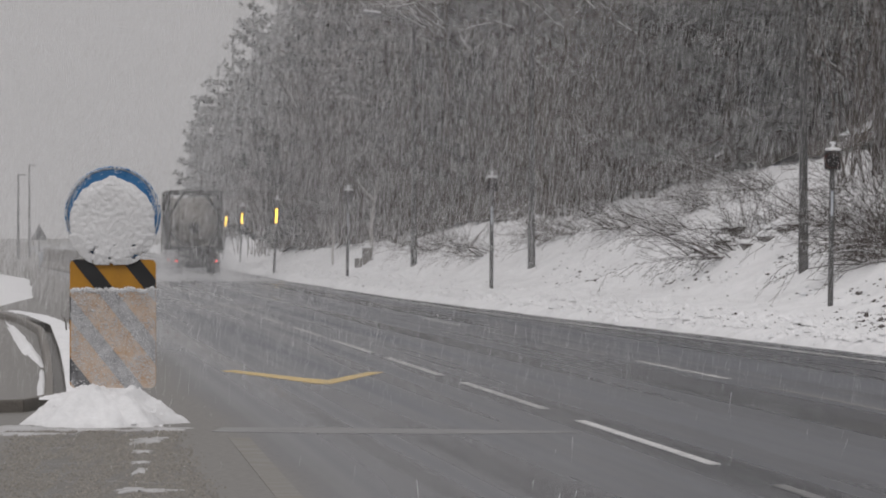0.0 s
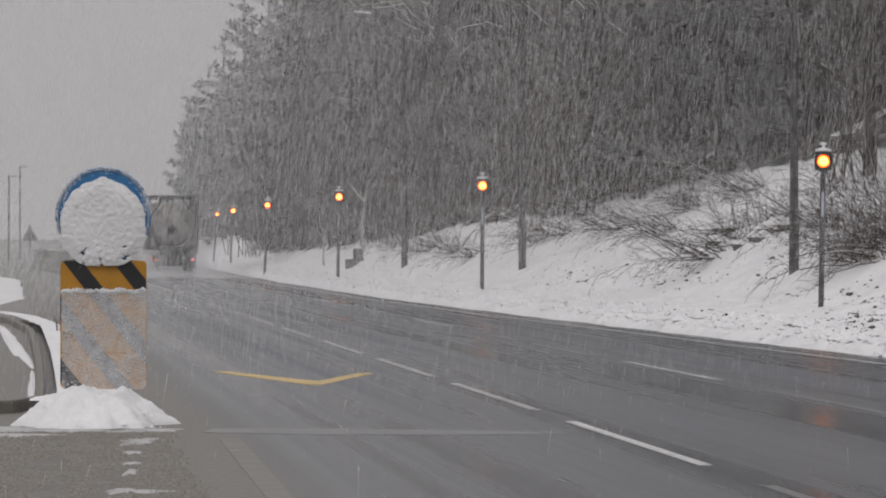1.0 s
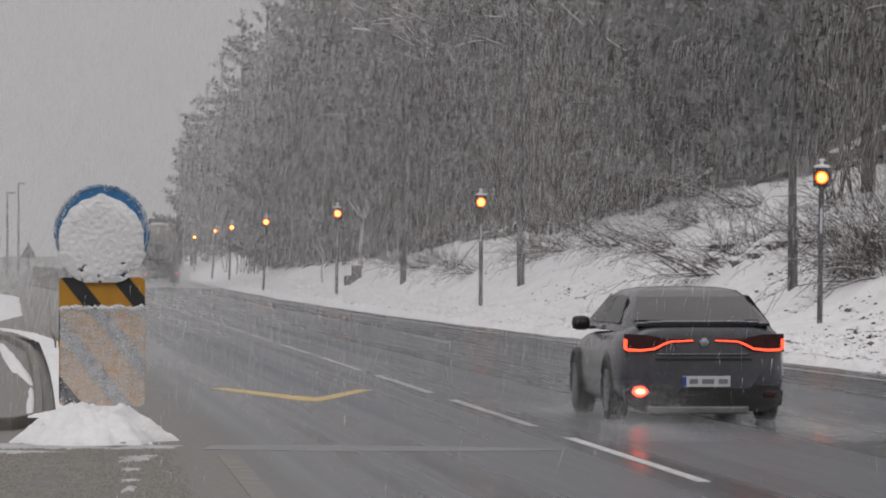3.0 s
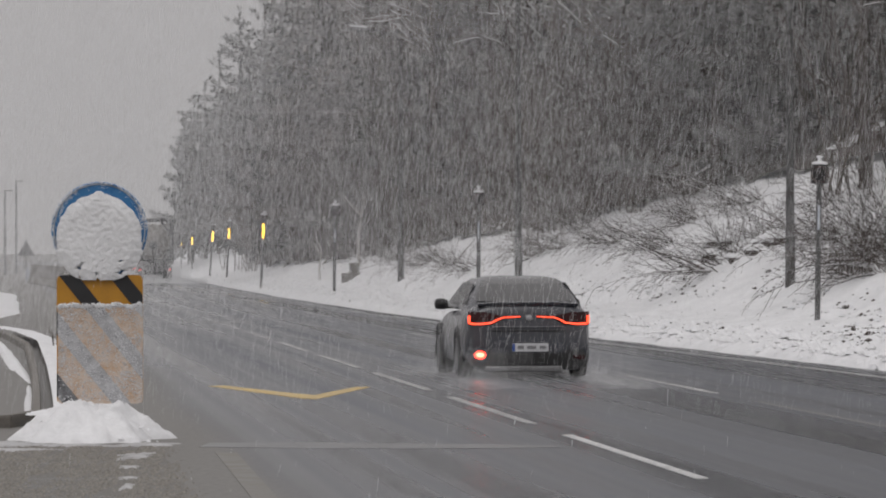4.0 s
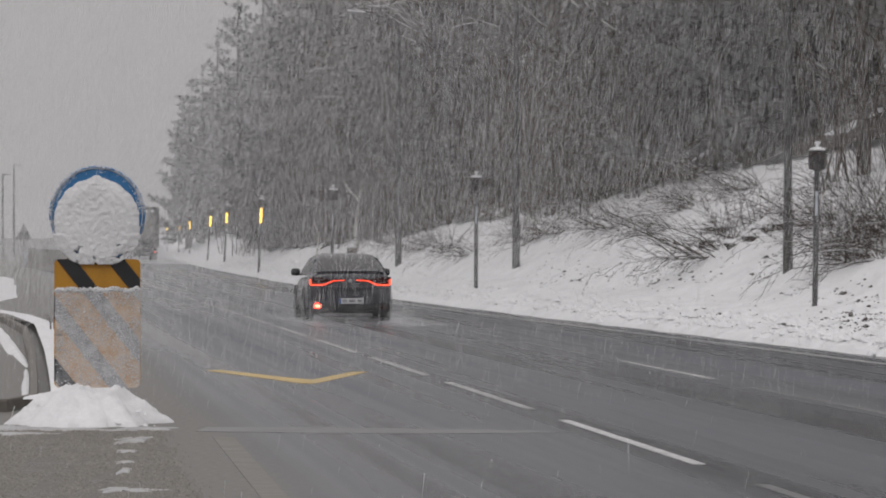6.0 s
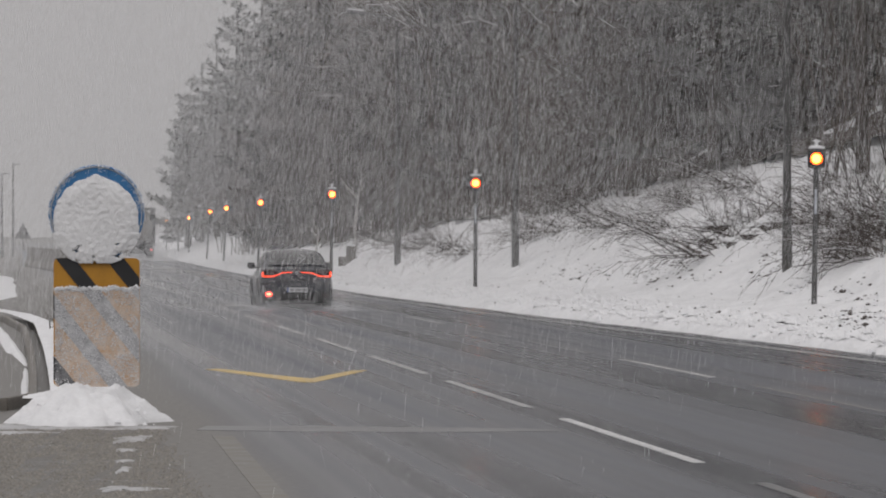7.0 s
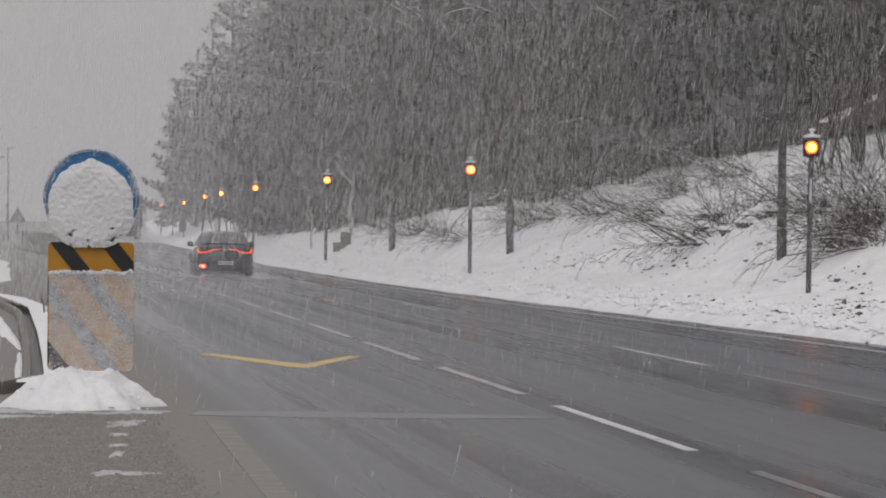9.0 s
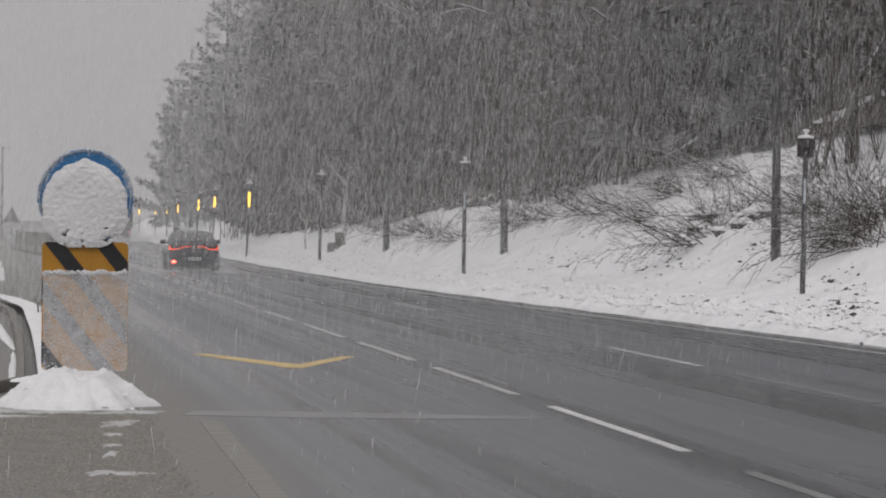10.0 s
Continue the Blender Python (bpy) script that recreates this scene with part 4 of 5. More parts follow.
    for zc, ww in ((0.735, 1.1),):
        bm = bmesh.new()
        tube(bm, [(-ww / 2, 0.03, zc + 0.01), (-ww / 2 + 0.1, 0.002, zc), (ww / 2 - 0.1, 0.002, zc), (ww / 2, 0.03, zc + 0.01)], 0.016, 6)
        part("body_crease", bm, CAR_PAINT, ob)
    # black strip that paints in the shade line below the tail lights
    bm = bmesh.new()
    box(bm, (0, -0.004, 0.685), (1.05, 0.02, 0.022), 0.004)
    part("boot_crease", bm, BLACK, ob)
    bm = bmesh.new()
    prism(bm, [(-0.84, 0.20), (-0.86, 0.34), (-0.78, 0.40), (-0.55, 0.41), (-0.50, 0.375), (0.50, 0.375), (0.55, 0.41), (0.78, 0.40), (0.86, 0.34), (0.84, 0.20), (0.66, 0.13), (-0.66, 0.13)], -0.035, 0.18, "Y")
    part("lower_bumper", bm, BLACK, ob, "black lower bumper")
    bm = bmesh.new()
    prism(bm, [(-0.62, 0.54), (0.62, 0.54), (0.50, 0.36), (-0.50, 0.36)], -0.03, 0.05, "Y")
    part("plate_recess", bm, CAR_PAINT, ob)
    bm = bmesh.new()
    box(bm, (-0.08, -0.05, 0.145), (1.12, 0.05, 0.085), 0.02)
    part("diffuser_trim", bm, ALLOY, ob, "silver diffuser trim")
    bm = bmesh.new()
    lathe(bm, [(0.015, -0.03), (0.052, -0.026), (0.058, -0.01), (0.058, 0.02)], (0, 0, 0.865), 6, "Y")
    part("badge", bm, CHROME, ob, "chrome lozenge badge")
    bm = bmesh.new()
    box(bm, (0.02, -0.062, 0.45), (0.52, 0.012, 0.115), 0.004)
    plate = part("number_plate", bm, PLATE, ob, "white number plate")
    bm = bmesh.new()
    box(bm, (-0.22, -0.0695, 0.45), (0.04, 0.004, 0.105))
    part("plate_band", bm, PLATE_BLUE, plate)
    for xc, ww in ((-0.12, 0.09), (0.035, 0.13), (0.2, 0.1)):
        bm = bmesh.new()
        box(bm, (xc, -0.0695, 0.45), (ww, 0.004, 0.05))
        part("plate_bar", bm, SIGN_GREY, plate)
    bm = bmesh.new()
    lathe(bm, [(0.005, -0.062), (0.06, -0.058), (0.072, -0.05), (0.075, -0.02)], (0, 0, 0), 18, "Y")
    bmesh.ops.scale(bm, vec=(1.12, 1, 0.78), verts=bm.verts)
    bmesh.ops.translate(bm, vec=(-0.70, 0, 0.345), verts=bm.verts)
    fog = part("fog_light", bm, FOG_GLOW, ob, "bright red fog light")
    bm = bmesh.new()
    lathe(bm, [(0.005, -0.072), (0.028, -0.070), (0.036, -0.063), (0.036, -0.055)], (0, 0, 0), 16, "Y")
    bmesh.ops.scale(bm, vec=(1.5, 1, 0.8), verts=bm.verts)
    bmesh.ops.translate(bm, vec=(-0.70, 0, 0.345), verts=bm.verts)
    part("bulb", bm, FOG_CORE, fog, "glaring bulb")
    bm = bmesh.new()
    box(bm, (0.72, -0.05, 0.31), (0.16, 0.02, 0.06), 0.01)
    part("reflector", bm, RED_LENS, ob)
    # wheels
    wheels = []
    for s in (-1, 1):
        for yc in (1.02, 3.86):
            w = new("wheel")
            w.parent = ob
            w.matrix_basis = pose(0.83 * s, yc, 0.335)
            bm = bmesh.new()
            lathe(bm, [(0.20, -0.10), (0.31, -0.105), (0.333, -0.085), (0.337, 0.0), (0.333, 0.085), (0.31, 0.105), (0.20, 0.10)], sides=28, axis="X")
            part("tyre", bm, RUBBER, w)
            bm = bmesh.new()
            lathe(bm, [(0.06, 0.085 * s), (0.225, 0.07 * s), (0.235, 0.106 * s), (0.215, 0.109 * s), (0.205, 0.09 * s), (0.05, 0.10 * s)], sides=20, axis="X")
            for k in range(5):
                box(bm, (0.098 * s, 0, 0), (0.02, 0.05, 0.40), 0.0, Matrix.Rotation(2 * math.pi * k / 5, 4, "X"))
            part("rim", bm, ALLOY, w)
            wheels.append(w)
    return ob, wheels


car, car_wheels = build_car()


# ---- the tanker truck ----
def build_truck():
    ob = thing("tanker_truck", pose(0, 0, 0), "grimy tank container truck with a braced steel frame", "truck")
    for s in (-1, 1):
        for y in (0.1, 6.0):
            bm = bmesh.new()
            box(bm, (1.14 * s, y, 2.44), (0.22, 0.18, 2.78), 0.03)
            part("frame_post", bm, DARK_STEEL, ob)
        for z in (1.1, 3.74):
            bm = bmesh.new()
            box(bm, (1.14 * s, 3.05, z), (0.14, 5.7, 0.14), 0.02)
            part("side_rail", bm, DARK_STEEL, ob)
        for zz, dz in ((3.66, -0.85), (1.2, 0.85)):
            bm = bmesh.new()
            tube(bm, [(0.5 * s, 0.1, zz), (1.06 * s, 0.1, zz + dz)], 0.07, 6)
            part("corner_brace", bm, DARK_STEEL, ob)
        bm = bmesh.new()
        box(bm, (0.95 * s, -0.05, 0.74), (0.4, 0.1, 0.16), 0.02)
        lampx = part("tail_light", bm, RED_LENS, ob)
        bm = bmesh.new()
        box(bm, ((0.97 if s > 0 else 0.80) * s, -0.11, 0.74), (0.11, 0.03, 0.09), 0.01)
        if s < 0:
            box(bm, (-1.12, -0.11, 0.80), (0.07, 0.03, 0.07), 0.01)
        part("lit_lamp", bm, DIM_RED, lampx, "glowing red lamp")
        bm = bmesh.new()
        box(bm, (0.85 * s, 0.25, 0.5), (0.55, 0.04, 0.62), 0.01)
        part("mudflap", bm, RUBBER, ob)
    for z in (1.1, 3.74):
        bm = bmesh.new()
        box(bm, (0, 0.1, z), (2.1, 0.18, 0.22), 0.03)
        part("end_rail", bm, DARK_STEEL, ob)
    bm = bmesh.new()
    prof = [(0.05, 0.15), (0.5, 0.18), (0.85, 0.28), (1.02, 0.45), (1.07, 0.7), (1.07, 5.5), (0.9, 5.9), (0.1, 6.0)]
    lathe(bm, prof, (0, 0, 2.46), 32, "Y")
    part("tank", bm, TANK, ob, "grimy pale tank with a domed end", smooth=True)
    bm = bmesh.new()
    lathe(bm, [(0.05, 0.08), (0.24, 0.1), (0.26, 0.2)], (0, 0, 2.2), 16, "Y")
    part("manway", bm, DARK_STEEL, ob)
    bm = bmesh.new()
    for s in (-1, 1):
        box(bm, (0.42 * s, 4.5, 0.92), (0.14, 8.8, 0.26), 0.02)
    box(bm, (0, 0.0, 0.62), (2.3, 0.12, 0.14), 0.03)
    part("chassis", bm, BLACK, ob)
    # added dark panel that fills the open space below the tank
    bm = bmesh.new()
    box(bm, (0, 0.06, 0.93), (2.24, 0.1, 0.96), 0.02)
    part("rear_panel", bm, BLACK, ob, "dark panel across the lower rear")
    bm = bmesh.new()
    box(bm, (0, 8.6, 2.2), (2.45, 2.1, 2.7), 0.12)
    part("cab", bm, TANK, ob)
    wheels = []
    for s in (-1, 1):
        for yc in (0.95, 2.25, 3.5, 8.9):
            w = new("wheel")
            w.parent = ob
            w.matrix_basis = pose(0.98 * s, yc, 0.5)
            bm = bmesh.new()
            lathe(bm, [(0.28, -0.16), (0.46, -0.17), (0.5, -0.14), (0.5, 0.14), (0.46, 0.17), (0.28, 0.16)], sides=22, axis="X")
            part("tyre", bm, RUBBER, w)
            bm = bmesh.new()
            lathe(bm, [(0.05, 0.08 * s), (0.2, 0.06 * s), (0.29, 0.165 * s), (0.26, 0.165 * s), (0.15, 0.12 * s), (0.05, 0.13 * s)], sides=16, axis="X")
            part("rim", bm, STEEL, w)
            wheels.append(w)
    return ob, wheels


truck, truck_wheels = build_truck()

# ---- trees and bushes ----
def conifer(height, radius, seed, droop=0.35, needle=NEEDLES, bare=0.05, gaps=0.25, snowy=0.05):
    """Trunk, whorls of boughs and sprays of needles, with a ragged outline and some snow on the boughs."""
    rng = random.Random(seed)
    ob = thing("conifer", pose(0, 0, 0), "dark snow-dusted conifer on the wooded slope", "tree", "conifers on the slope")
    bm = bmesh.new()
    tube(bm, [(0, 0, -0.5), (0.03, 0, height * 0.35), (-0.04, 0.03, height * 0.7), (0, 0, height)], [height * 0.013, height * 0.010, height * 0.006, 0.01], 8)
    part("trunk", bm, BARK, ob)
    verts, faces, sv, sf, bv, bf = [], [], [], [], [], []

    def spray(p, d, size, vs, fs, flat=1.0):
        for _ in range(4):
            a = Vector((rng.uniform(-1, 1), rng.uniform(-1, 1), rng.uniform(-0.9, 0.35) * flat)) + d * 0.9
            a = a.normalized() * size * rng.uniform(0.6, 1.3)
            b = Vector((-a.y, a.x, rng.uniform(-0.2, 0.2) * size)).normalized() * size * rng.uniform(0.12, 0.24)
            k = len(vs)
            vs += [tuple(p - b * 0.4), tuple(p + a * 0.5 + b), tuple(p + a), tuple(p + a * 0.45 - b)]
            fs.append((k, k + 1, k + 2, k + 3))

    levels = int(height * 3.0)
    lean = rng.uniform(0, 6.28)
    for i in range(levels):
        f = bare + (1 - bare) * (i + rng.random()) / levels
        z = f * height
        span = radius * ((1 - f) ** 0.75) * (0.72 + 0.55 * rng.random()) + 0.12
        for k in range(rng.randint(4, 6)):
            if rng.random() < gaps * 0.6:
                continue
            a = rng.uniform(0, 6.28)
            L = span * rng.uniform(0.55, 1.15) * (1 + 0.18 * math.cos(a - lean))
            d = Vector((math.cos(a), math.sin(a), 0))
            tip = Vector((0, 0, z)) + d * L + Vector((0, 0, -droop * L + 0.12 * L))
            k0 = len(bv)
            side = Vector((-d.y, d.x, 0)) * 0.025
            root = Vector((0, 0, z))
            bv += [tuple(root - side), tuple(root + side), tuple(tip), tuple(root + Vector((0, 0, 0.05)))]
            bf += [(k0, k0 + 1, k0 + 2), (k0 + 1, k0 + 3, k0 + 2), (k0 + 3, k0, k0 + 2)]
            n = max(2, int(L * 3.4))
            for j in range(n):
                s = (j + 0.6) / n
                p = root.lerp(tip, s) + Vector((0, 0, -0.10 * math.sin(3.1 * s) * L * 0.4))
                spray(p, d, 0.30 + 0.34 * (1 - f) + 0.1 * rng.random(), verts, faces)
            if rng.random() < snowy:
                for j in range(2):
                    spray(root.lerp(tip, rng.uniform(0.5, 0.95)) + Vector((0, 0, 0.06)), d, 0.13, sv, sf, 0.1)
    tagged(raw("branchwork", bv, bf, BARK, ob), kind="stuff")
    tagged(raw("crown", verts, faces, needle, ob), kind="stuff")
    if sv:
        tagged(raw("snow", sv, sf, SNOW, ob, "snow lying on the boughs"), kind="stuff")
    return ob


def pine(height, radius, seed, bare=0.06, whorls=0.95, lift=0.12, needle=NEEDLES, snowy=0.10, shape=0.8):
    """Trunk with tiers of boughs, each bough a flat layered spread of needle tufts with gaps between the tiers."""
    rng = random.Random(seed)
    ob = thing("pine", pose(0, 0, 0), "grey-green pine with tiered boughs and a dusting of snow", "tree", "conifers on the slope")
    bm = bmesh.new()
    tube(bm, [(0, 0, -0.5), (0.05, 0, height * 0.3), (-0.06, 0.04, height * 0.65), (0, 0, height * 0.99)], [height * 0.014, height * 0.011, height * 0.007, 0.02], 8)
    part("trunk", bm, BARK, ob)
    verts, faces, sv, sf, bv, bf = [], [], [], [], [], []

    def tuft(p, d, size):
        for _ in range(6):
            a = Vector((rng.uniform(-1, 1), rng.uniform(-1, 1), rng.uniform(-0.35, 0.6))) + d * 0.7
            a = a.normalized() * size * rng.uniform(0.65, 1.25)
            b = Vector((-a.y, a.x, rng.uniform(-0.5, 0.5) * size)).normalized() * size * rng.uniform(0.16, 0.30)
            k = len(verts)
            verts.extend([tuple(p - b * 0.5), tuple(p + a * 0.55 + b), tuple(p + a), tuple(p + a * 0.5 - b)])
            faces.append((k, k + 1, k + 2, k + 3))
        if rng.random() < snowy:
            for _ in range(2):
                a = (Vector((rng.uniform(-1, 1), rng.uniform(-1, 1), 0.15)) + d).normalized() * size * 0.6
                b = Vector((-a.y, a.x, 0)).normalized() * size * 0.10
                q = p + Vector((0, 0, size * 0.25))
                k = len(sv)
                sv.extend([tuple(q - b * 0.4), tuple(q + a * 0.5 + b), tuple(q + a), tuple(q + a * 0.5 - b)])
                sf.append((k, k + 1, k + 2, k + 3))

    tiers = int(height * whorls)
    for i in range(tiers):
        f = bare + (1 - bare) * (i + 0.3 * rng.random()) / tiers
        span = radius * (1 - f) ** shape * rng.uniform(0.75, 1.15) + 0.25
        turn = rng.uniform(0, 6.28)
        count = rng.randint(4, 6)
        for k in range(count):
            if rng.random() < 0.14:
                continue
            a = turn + 6.28 * k / count + rng.uniform(-0.35, 0.35)
            L = span * rng.uniform(0.6, 1.2)
            d = Vector((math.cos(a), math.sin(a), 0))
            side = Vector((-d.y, d.x, 0))
            root = Vector((0, 0, f * height + rng.uniform(-0.25, 0.25)))
            rise = rng.uniform(-0.30, 0.10) * (1 - f) + lift * f

            def along(t):
                return root + d * L * t + Vector((0, 0, L * (rise * t + 0.16 * t * t - 0.10 * math.sin(3.14 * t))))
            k0 = len(bv)
            w = 0.02 + 0.012 * L
            for t in (0.0, 0.5, 1.0):
                c, r = along(t), w * (1.05 - t)
                bv.extend([tuple(c + side * r), tuple(c - side * r), tuple(c + Vector((0, 0, r * 1.6)))])
            for q in (0, 3):
                for j in range(3):
                    bf.append((k0 + q + j, k0 + q + (j + 1) % 3, k0 + q + 3 + (j + 1) % 3, k0 + q + 3 + j))
            n = max(2, int(L * 2.0))
            for j in range(n):
                t = 0.25 + 0.75 * (j + 0.7) / n
                wide = 0.34 * L * (1.1 - t)
                for u in ((-1, 0, 1) if L > 0.9 else (0,)):
                    p = along(t) + side * u * wide * rng.uniform(0.6, 1.1) + Vector((0, 0, rng.uniform(-0.06, 0.08)))
                    tuft(p, d + side * u * 0.6, 0.40 + 0.18 * (1 - f) + 0.08 * rng.random())
    for j in range(5):
        tuft(Vector((0, 0, height * (0.95 + 0.012 * j))), Vector((0, 0, 0.9)), 0.28)
    tagged(raw("branchwork", bv, bf, BARK, ob), kind="stuff")
    tagged(raw("crown", verts, faces, needle, ob), kind="stuff")
    tagged(raw("snow", sv, sf, SNOW, ob, "snow lying on the boughs"), kind="stuff")
    return ob


def branching(rng, bm, p, d, length, radius, depth, snow=None, bend=0.25, split=(2, 3), fall=0.72, sides=4):
    """A limb that forks."""
    pts, rs = [p], [radius]
    q, dd = p.copy(), d.copy()
    for i in range(3):
        dd = (dd + Vector((rng.uniform(-bend, bend), rng.uniform(-bend, bend), rng.uniform(-bend, bend) * 0.8))).normalized()
        q = q + dd * length / 3
        pts.append(q.copy())
        rs.append(radius * (1 - 0.13 * (i + 1)))
    tube(bm, pts, rs, sides if depth > 1 else 3, caps=False)
    if snow is not None and abs(dd.z) < 0.8 and rng.random() < (0.6 if depth >= 2 else 0.10):
        tube(snow, [x + Vector((0, 0, r * 0.9 + 0.003)) for x, r in zip(pts, rs)], [min(r * 0.8, 0.014) + 0.007 for r in rs], 3, caps=False)
    if depth > 0:
        for _ in range(rng.randint(*split)):
            nd = (dd + Vector((rng.uniform(-1, 1), rng.uniform(-1, 1), rng.uniform(-0.7, 0.8))) * 0.62).normalized()
            branching(rng, bm, pts[rng.randint(1, 3)], nd, length * fall * rng.uniform(0.7, 1.15), radius * 0.6, depth - 1, snow, bend, split, fall, sides)


def bare_tree(height, seed, mat=TWIG, label="bare brown deciduous tree with snow-lined twigs"):
    rng = random.Random(seed)
    ob = thing("bare_tree", pose(0, 0, 0), label, "tree", "bare trees on the slope")
    bm, snow = bmesh.new(), bmesh.new()
    top = height * 0.8
    line = [Vector((0, 0, -0.5))] + [Vector((rng.uniform(-0.15, 0.15) * i * 0.3, rng.uniform(-0.15, 0.15) * i * 0.3, top * i / 6)) for i in range(1, 7)]
    tube(bm, line, [height * 0.012 * (1 - 0.13 * i) for i in range(7)], 7)
    part("trunk", bm, mat, ob)
    bm = bmesh.new()
    for i in range(24):
        s = rng.uniform(0.9, 5.95)
        p = line[int(s)].lerp(line[min(6, int(s) + 1)], s % 1)
        a = rng.uniform(0, 6.28)
        d = Vector((math.cos(a), math.sin(a), rng.uniform(0.1, 1.1))).normalized()
        branching(rng, bm, p, d, height * rng.uniform(0.09, 0.17), height * 0.0035, 3, snow, 0.3, (2, 3), 0.75, 4)
    tagged(part("branchwork", bm, mat, ob), kind="stuff")
    tagged(part("snow", snow, SNOW, ob, "thin snow lining the twigs"), kind="stuff")
    return ob


def bush(seed, stems, reach, mean, spread, droop, label):
    """Stems that spring from one stool, sweep to one side and bow over, with twigs set along them."""
    rng = random.Random(seed)
    ob = thing("bare_bush", pose(0, 0, 0), label, "bush", "bare bushes on the bank")
    snow, twigs = bmesh.new(), bmesh.new()
    for i in range(stems):
        a = radians(rng.gauss(mean, spread))
        L = reach * rng.uniform(0.45, 1.15)
        p = Vector((rng.gauss(0, 0.16) * reach, rng.gauss(0, 0.4), -0.12))
        d = Vector((math.cos(a), rng.gauss(0, 0.3), max(0.06, math.sin(a)))).normalized()
        pts, n = [p], 6
        kink = Vector((rng.uniform(-0.2, 0.2), 0, rng.uniform(-0.2, 0.2)))
        for k in range(n):
            d = (d + kink * (1 if k % 2 else -1) + Vector((rng.uniform(-0.15, 0.15), rng.uniform(-0.1, 0.1), rng.uniform(-0.1, 0.1) - droop * rng.uniform(0.3, 1.0) * (k + 1) / n))).normalized()
            pts.append(pts[-1] + d * L / n)
        r = rng.choice((0.007, 0.008, 0.010, 0.012, 0.016, 0.026)) * (0.6 + 0.25 * L)
        rs = [r * (1 - 0.14 * k) for k in range(n + 1)]
        bm = bmesh.new()
        tube(bm, pts, rs, 4, caps=False)
        tagged(part("stem", bm, TWIG, ob), kind="stuff")
        lined = rng.random() < 0.45
        if lined:
            k0 = rng.randint(1, 3)
            tube(snow, [q + Vector((0, 0, x * 0.9)) for q, x in zip(pts[k0:], rs[k0:])], [min(0.014, x * 0.8) + 0.002 for x in rs[k0:]], 3, caps=False)
        for k in range(1, n + 1):
            for sgn in (-1, 1):
                if rng.random() < 0.3:
                    continue
                axis = (pts[k] - pts[k - 1]).normalized()
                off = Vector((-axis.z, rng.gauss(0, 0.4), axis.x)) * sgn
                e = (axis + off * rng.uniform(0.35, 0.8)).normalized()
                l2 = L * rng.uniform(0.12, 0.34)
                q0 = pts[k - 1].lerp(pts[k], rng.random())
                q1 = q0 + e * l2 * 0.5
                e2 = (e + Vector((rng.uniform(-0.2, 0.2), 0, rng.uniform(-0.25, 0.15)))).normalized()
                q2 = q1 + e2 * l2 * 0.5
                tube(twigs, [q0, q1, q2], [0.007, 0.0055, 0.003], 3, caps=False)
                for q in (q0.lerp(q1, 0.7), q1.lerp(q2, 0.3)):
                    e3 = (e2 + Vector((rng.uniform(-0.8, 0.8), rng.uniform(-0.4, 0.4), rng.uniform(-0.6, 0.7)))).normalized()
                    tube(twigs, [q, q + e3 * l2 * rng.uniform(0.25, 0.5)], [0.0045, 0.0025], 3, caps=False)
    tagged(part("brushwood", twigs, TWIG, ob), kind="stuff")
    tagged(part("snow", snow, SNOW, ob, "snow lining the stems"), kind="stuff")
    return ob


def undergrowth(seed):
    """Dense thicket of thin upright stems and twigs at the wood's edge."""
    rng = random.Random(seed)
    ob = thing("thicket", pose(0, 0, 0), "dense brown leafless thicket at the edge of the wood", "thicket", "thickets at the wood's edge")
    for clump in range(4):
        bm = bmesh.new()
        for i in range(8):
            p = Vector((-1.6 + 1.07 * clump + rng.uniform(-0.7, 0.7), rng.uniform(-1.5, 1.5), -0.4))
            d = Vector((rng.uniform(-0.25, 0.25), rng.uniform(-0.2, 0.2), 1)).normalized()
            branching(rng, bm, p, d, rng.uniform(1.6, 3.6), rng.uniform(0.012, 0.03), 2, None, 0.16, (2, 3), 0.7, 4)
        tagged(part("stem_clump", bm, TWIG, ob), kind="stuff")
    return ob


kinds = [pine(14.0, 3.3, 1, shape=0.75), pine(15.5, 3.9, 2, whorls=0.85, shape=0.6), pine(12.5, 3.0, 3, whorls=1.1), conifer(16.5, 4.0, 4, 0.15, BROWN_NEEDLES, 0.1, 0.35), conifer(13.0, 3.9, 5, 0.05, gaps=0.5, bare=0.2),
         pine(12.0, 3.4, 6, bare=0.12, whorls=0.8, shape=0.55), pine(10.0, 3.2, 7, bare=0.12, whorls=0.8, shape=0.5)]
bare_kinds = [bare_tree(12.0, 11), bare_tree(10.5, 12), bare_tree(13.0, 13)]
BUSH_LABEL = "bare arching brown bush with snow-lined twigs on the bank"
bush_kinds = [bush(21, 24, 3.0, 118, 34, 0.22, BUSH_LABEL), bush(22, 16, 2.2, 95, 42, 0.22, BUSH_LABEL),
              bush(23, 22, 2.9, 152, 19, 0.20, "low bare brown bush sweeping sideways over the snow"),
              bush(24, 34, 2.4, 132, 34, 0.25, "dense dark tangle of bare stems on the bank")]
thickets = [undergrowth(31), undergrowth(32)]
used = set()


def plant(src, x, y, scale, turn, dz=-0.15):
    z = bank_z(x, y) + dz
    m = pose(x, y, z, 0, 0, turn)
    if src.name not in used:
        used.add(src.name)
        src.scale = (scale, scale, scale)
        src.matrix_basis = m @ Matrix.Scale(scale, 4)
        return src
    old = src.scale.copy()
    src.scale = (scale, scale, scale)
    c = copy_thing(src, m)
    src.scale = old
    return c


rng = random.Random(77)
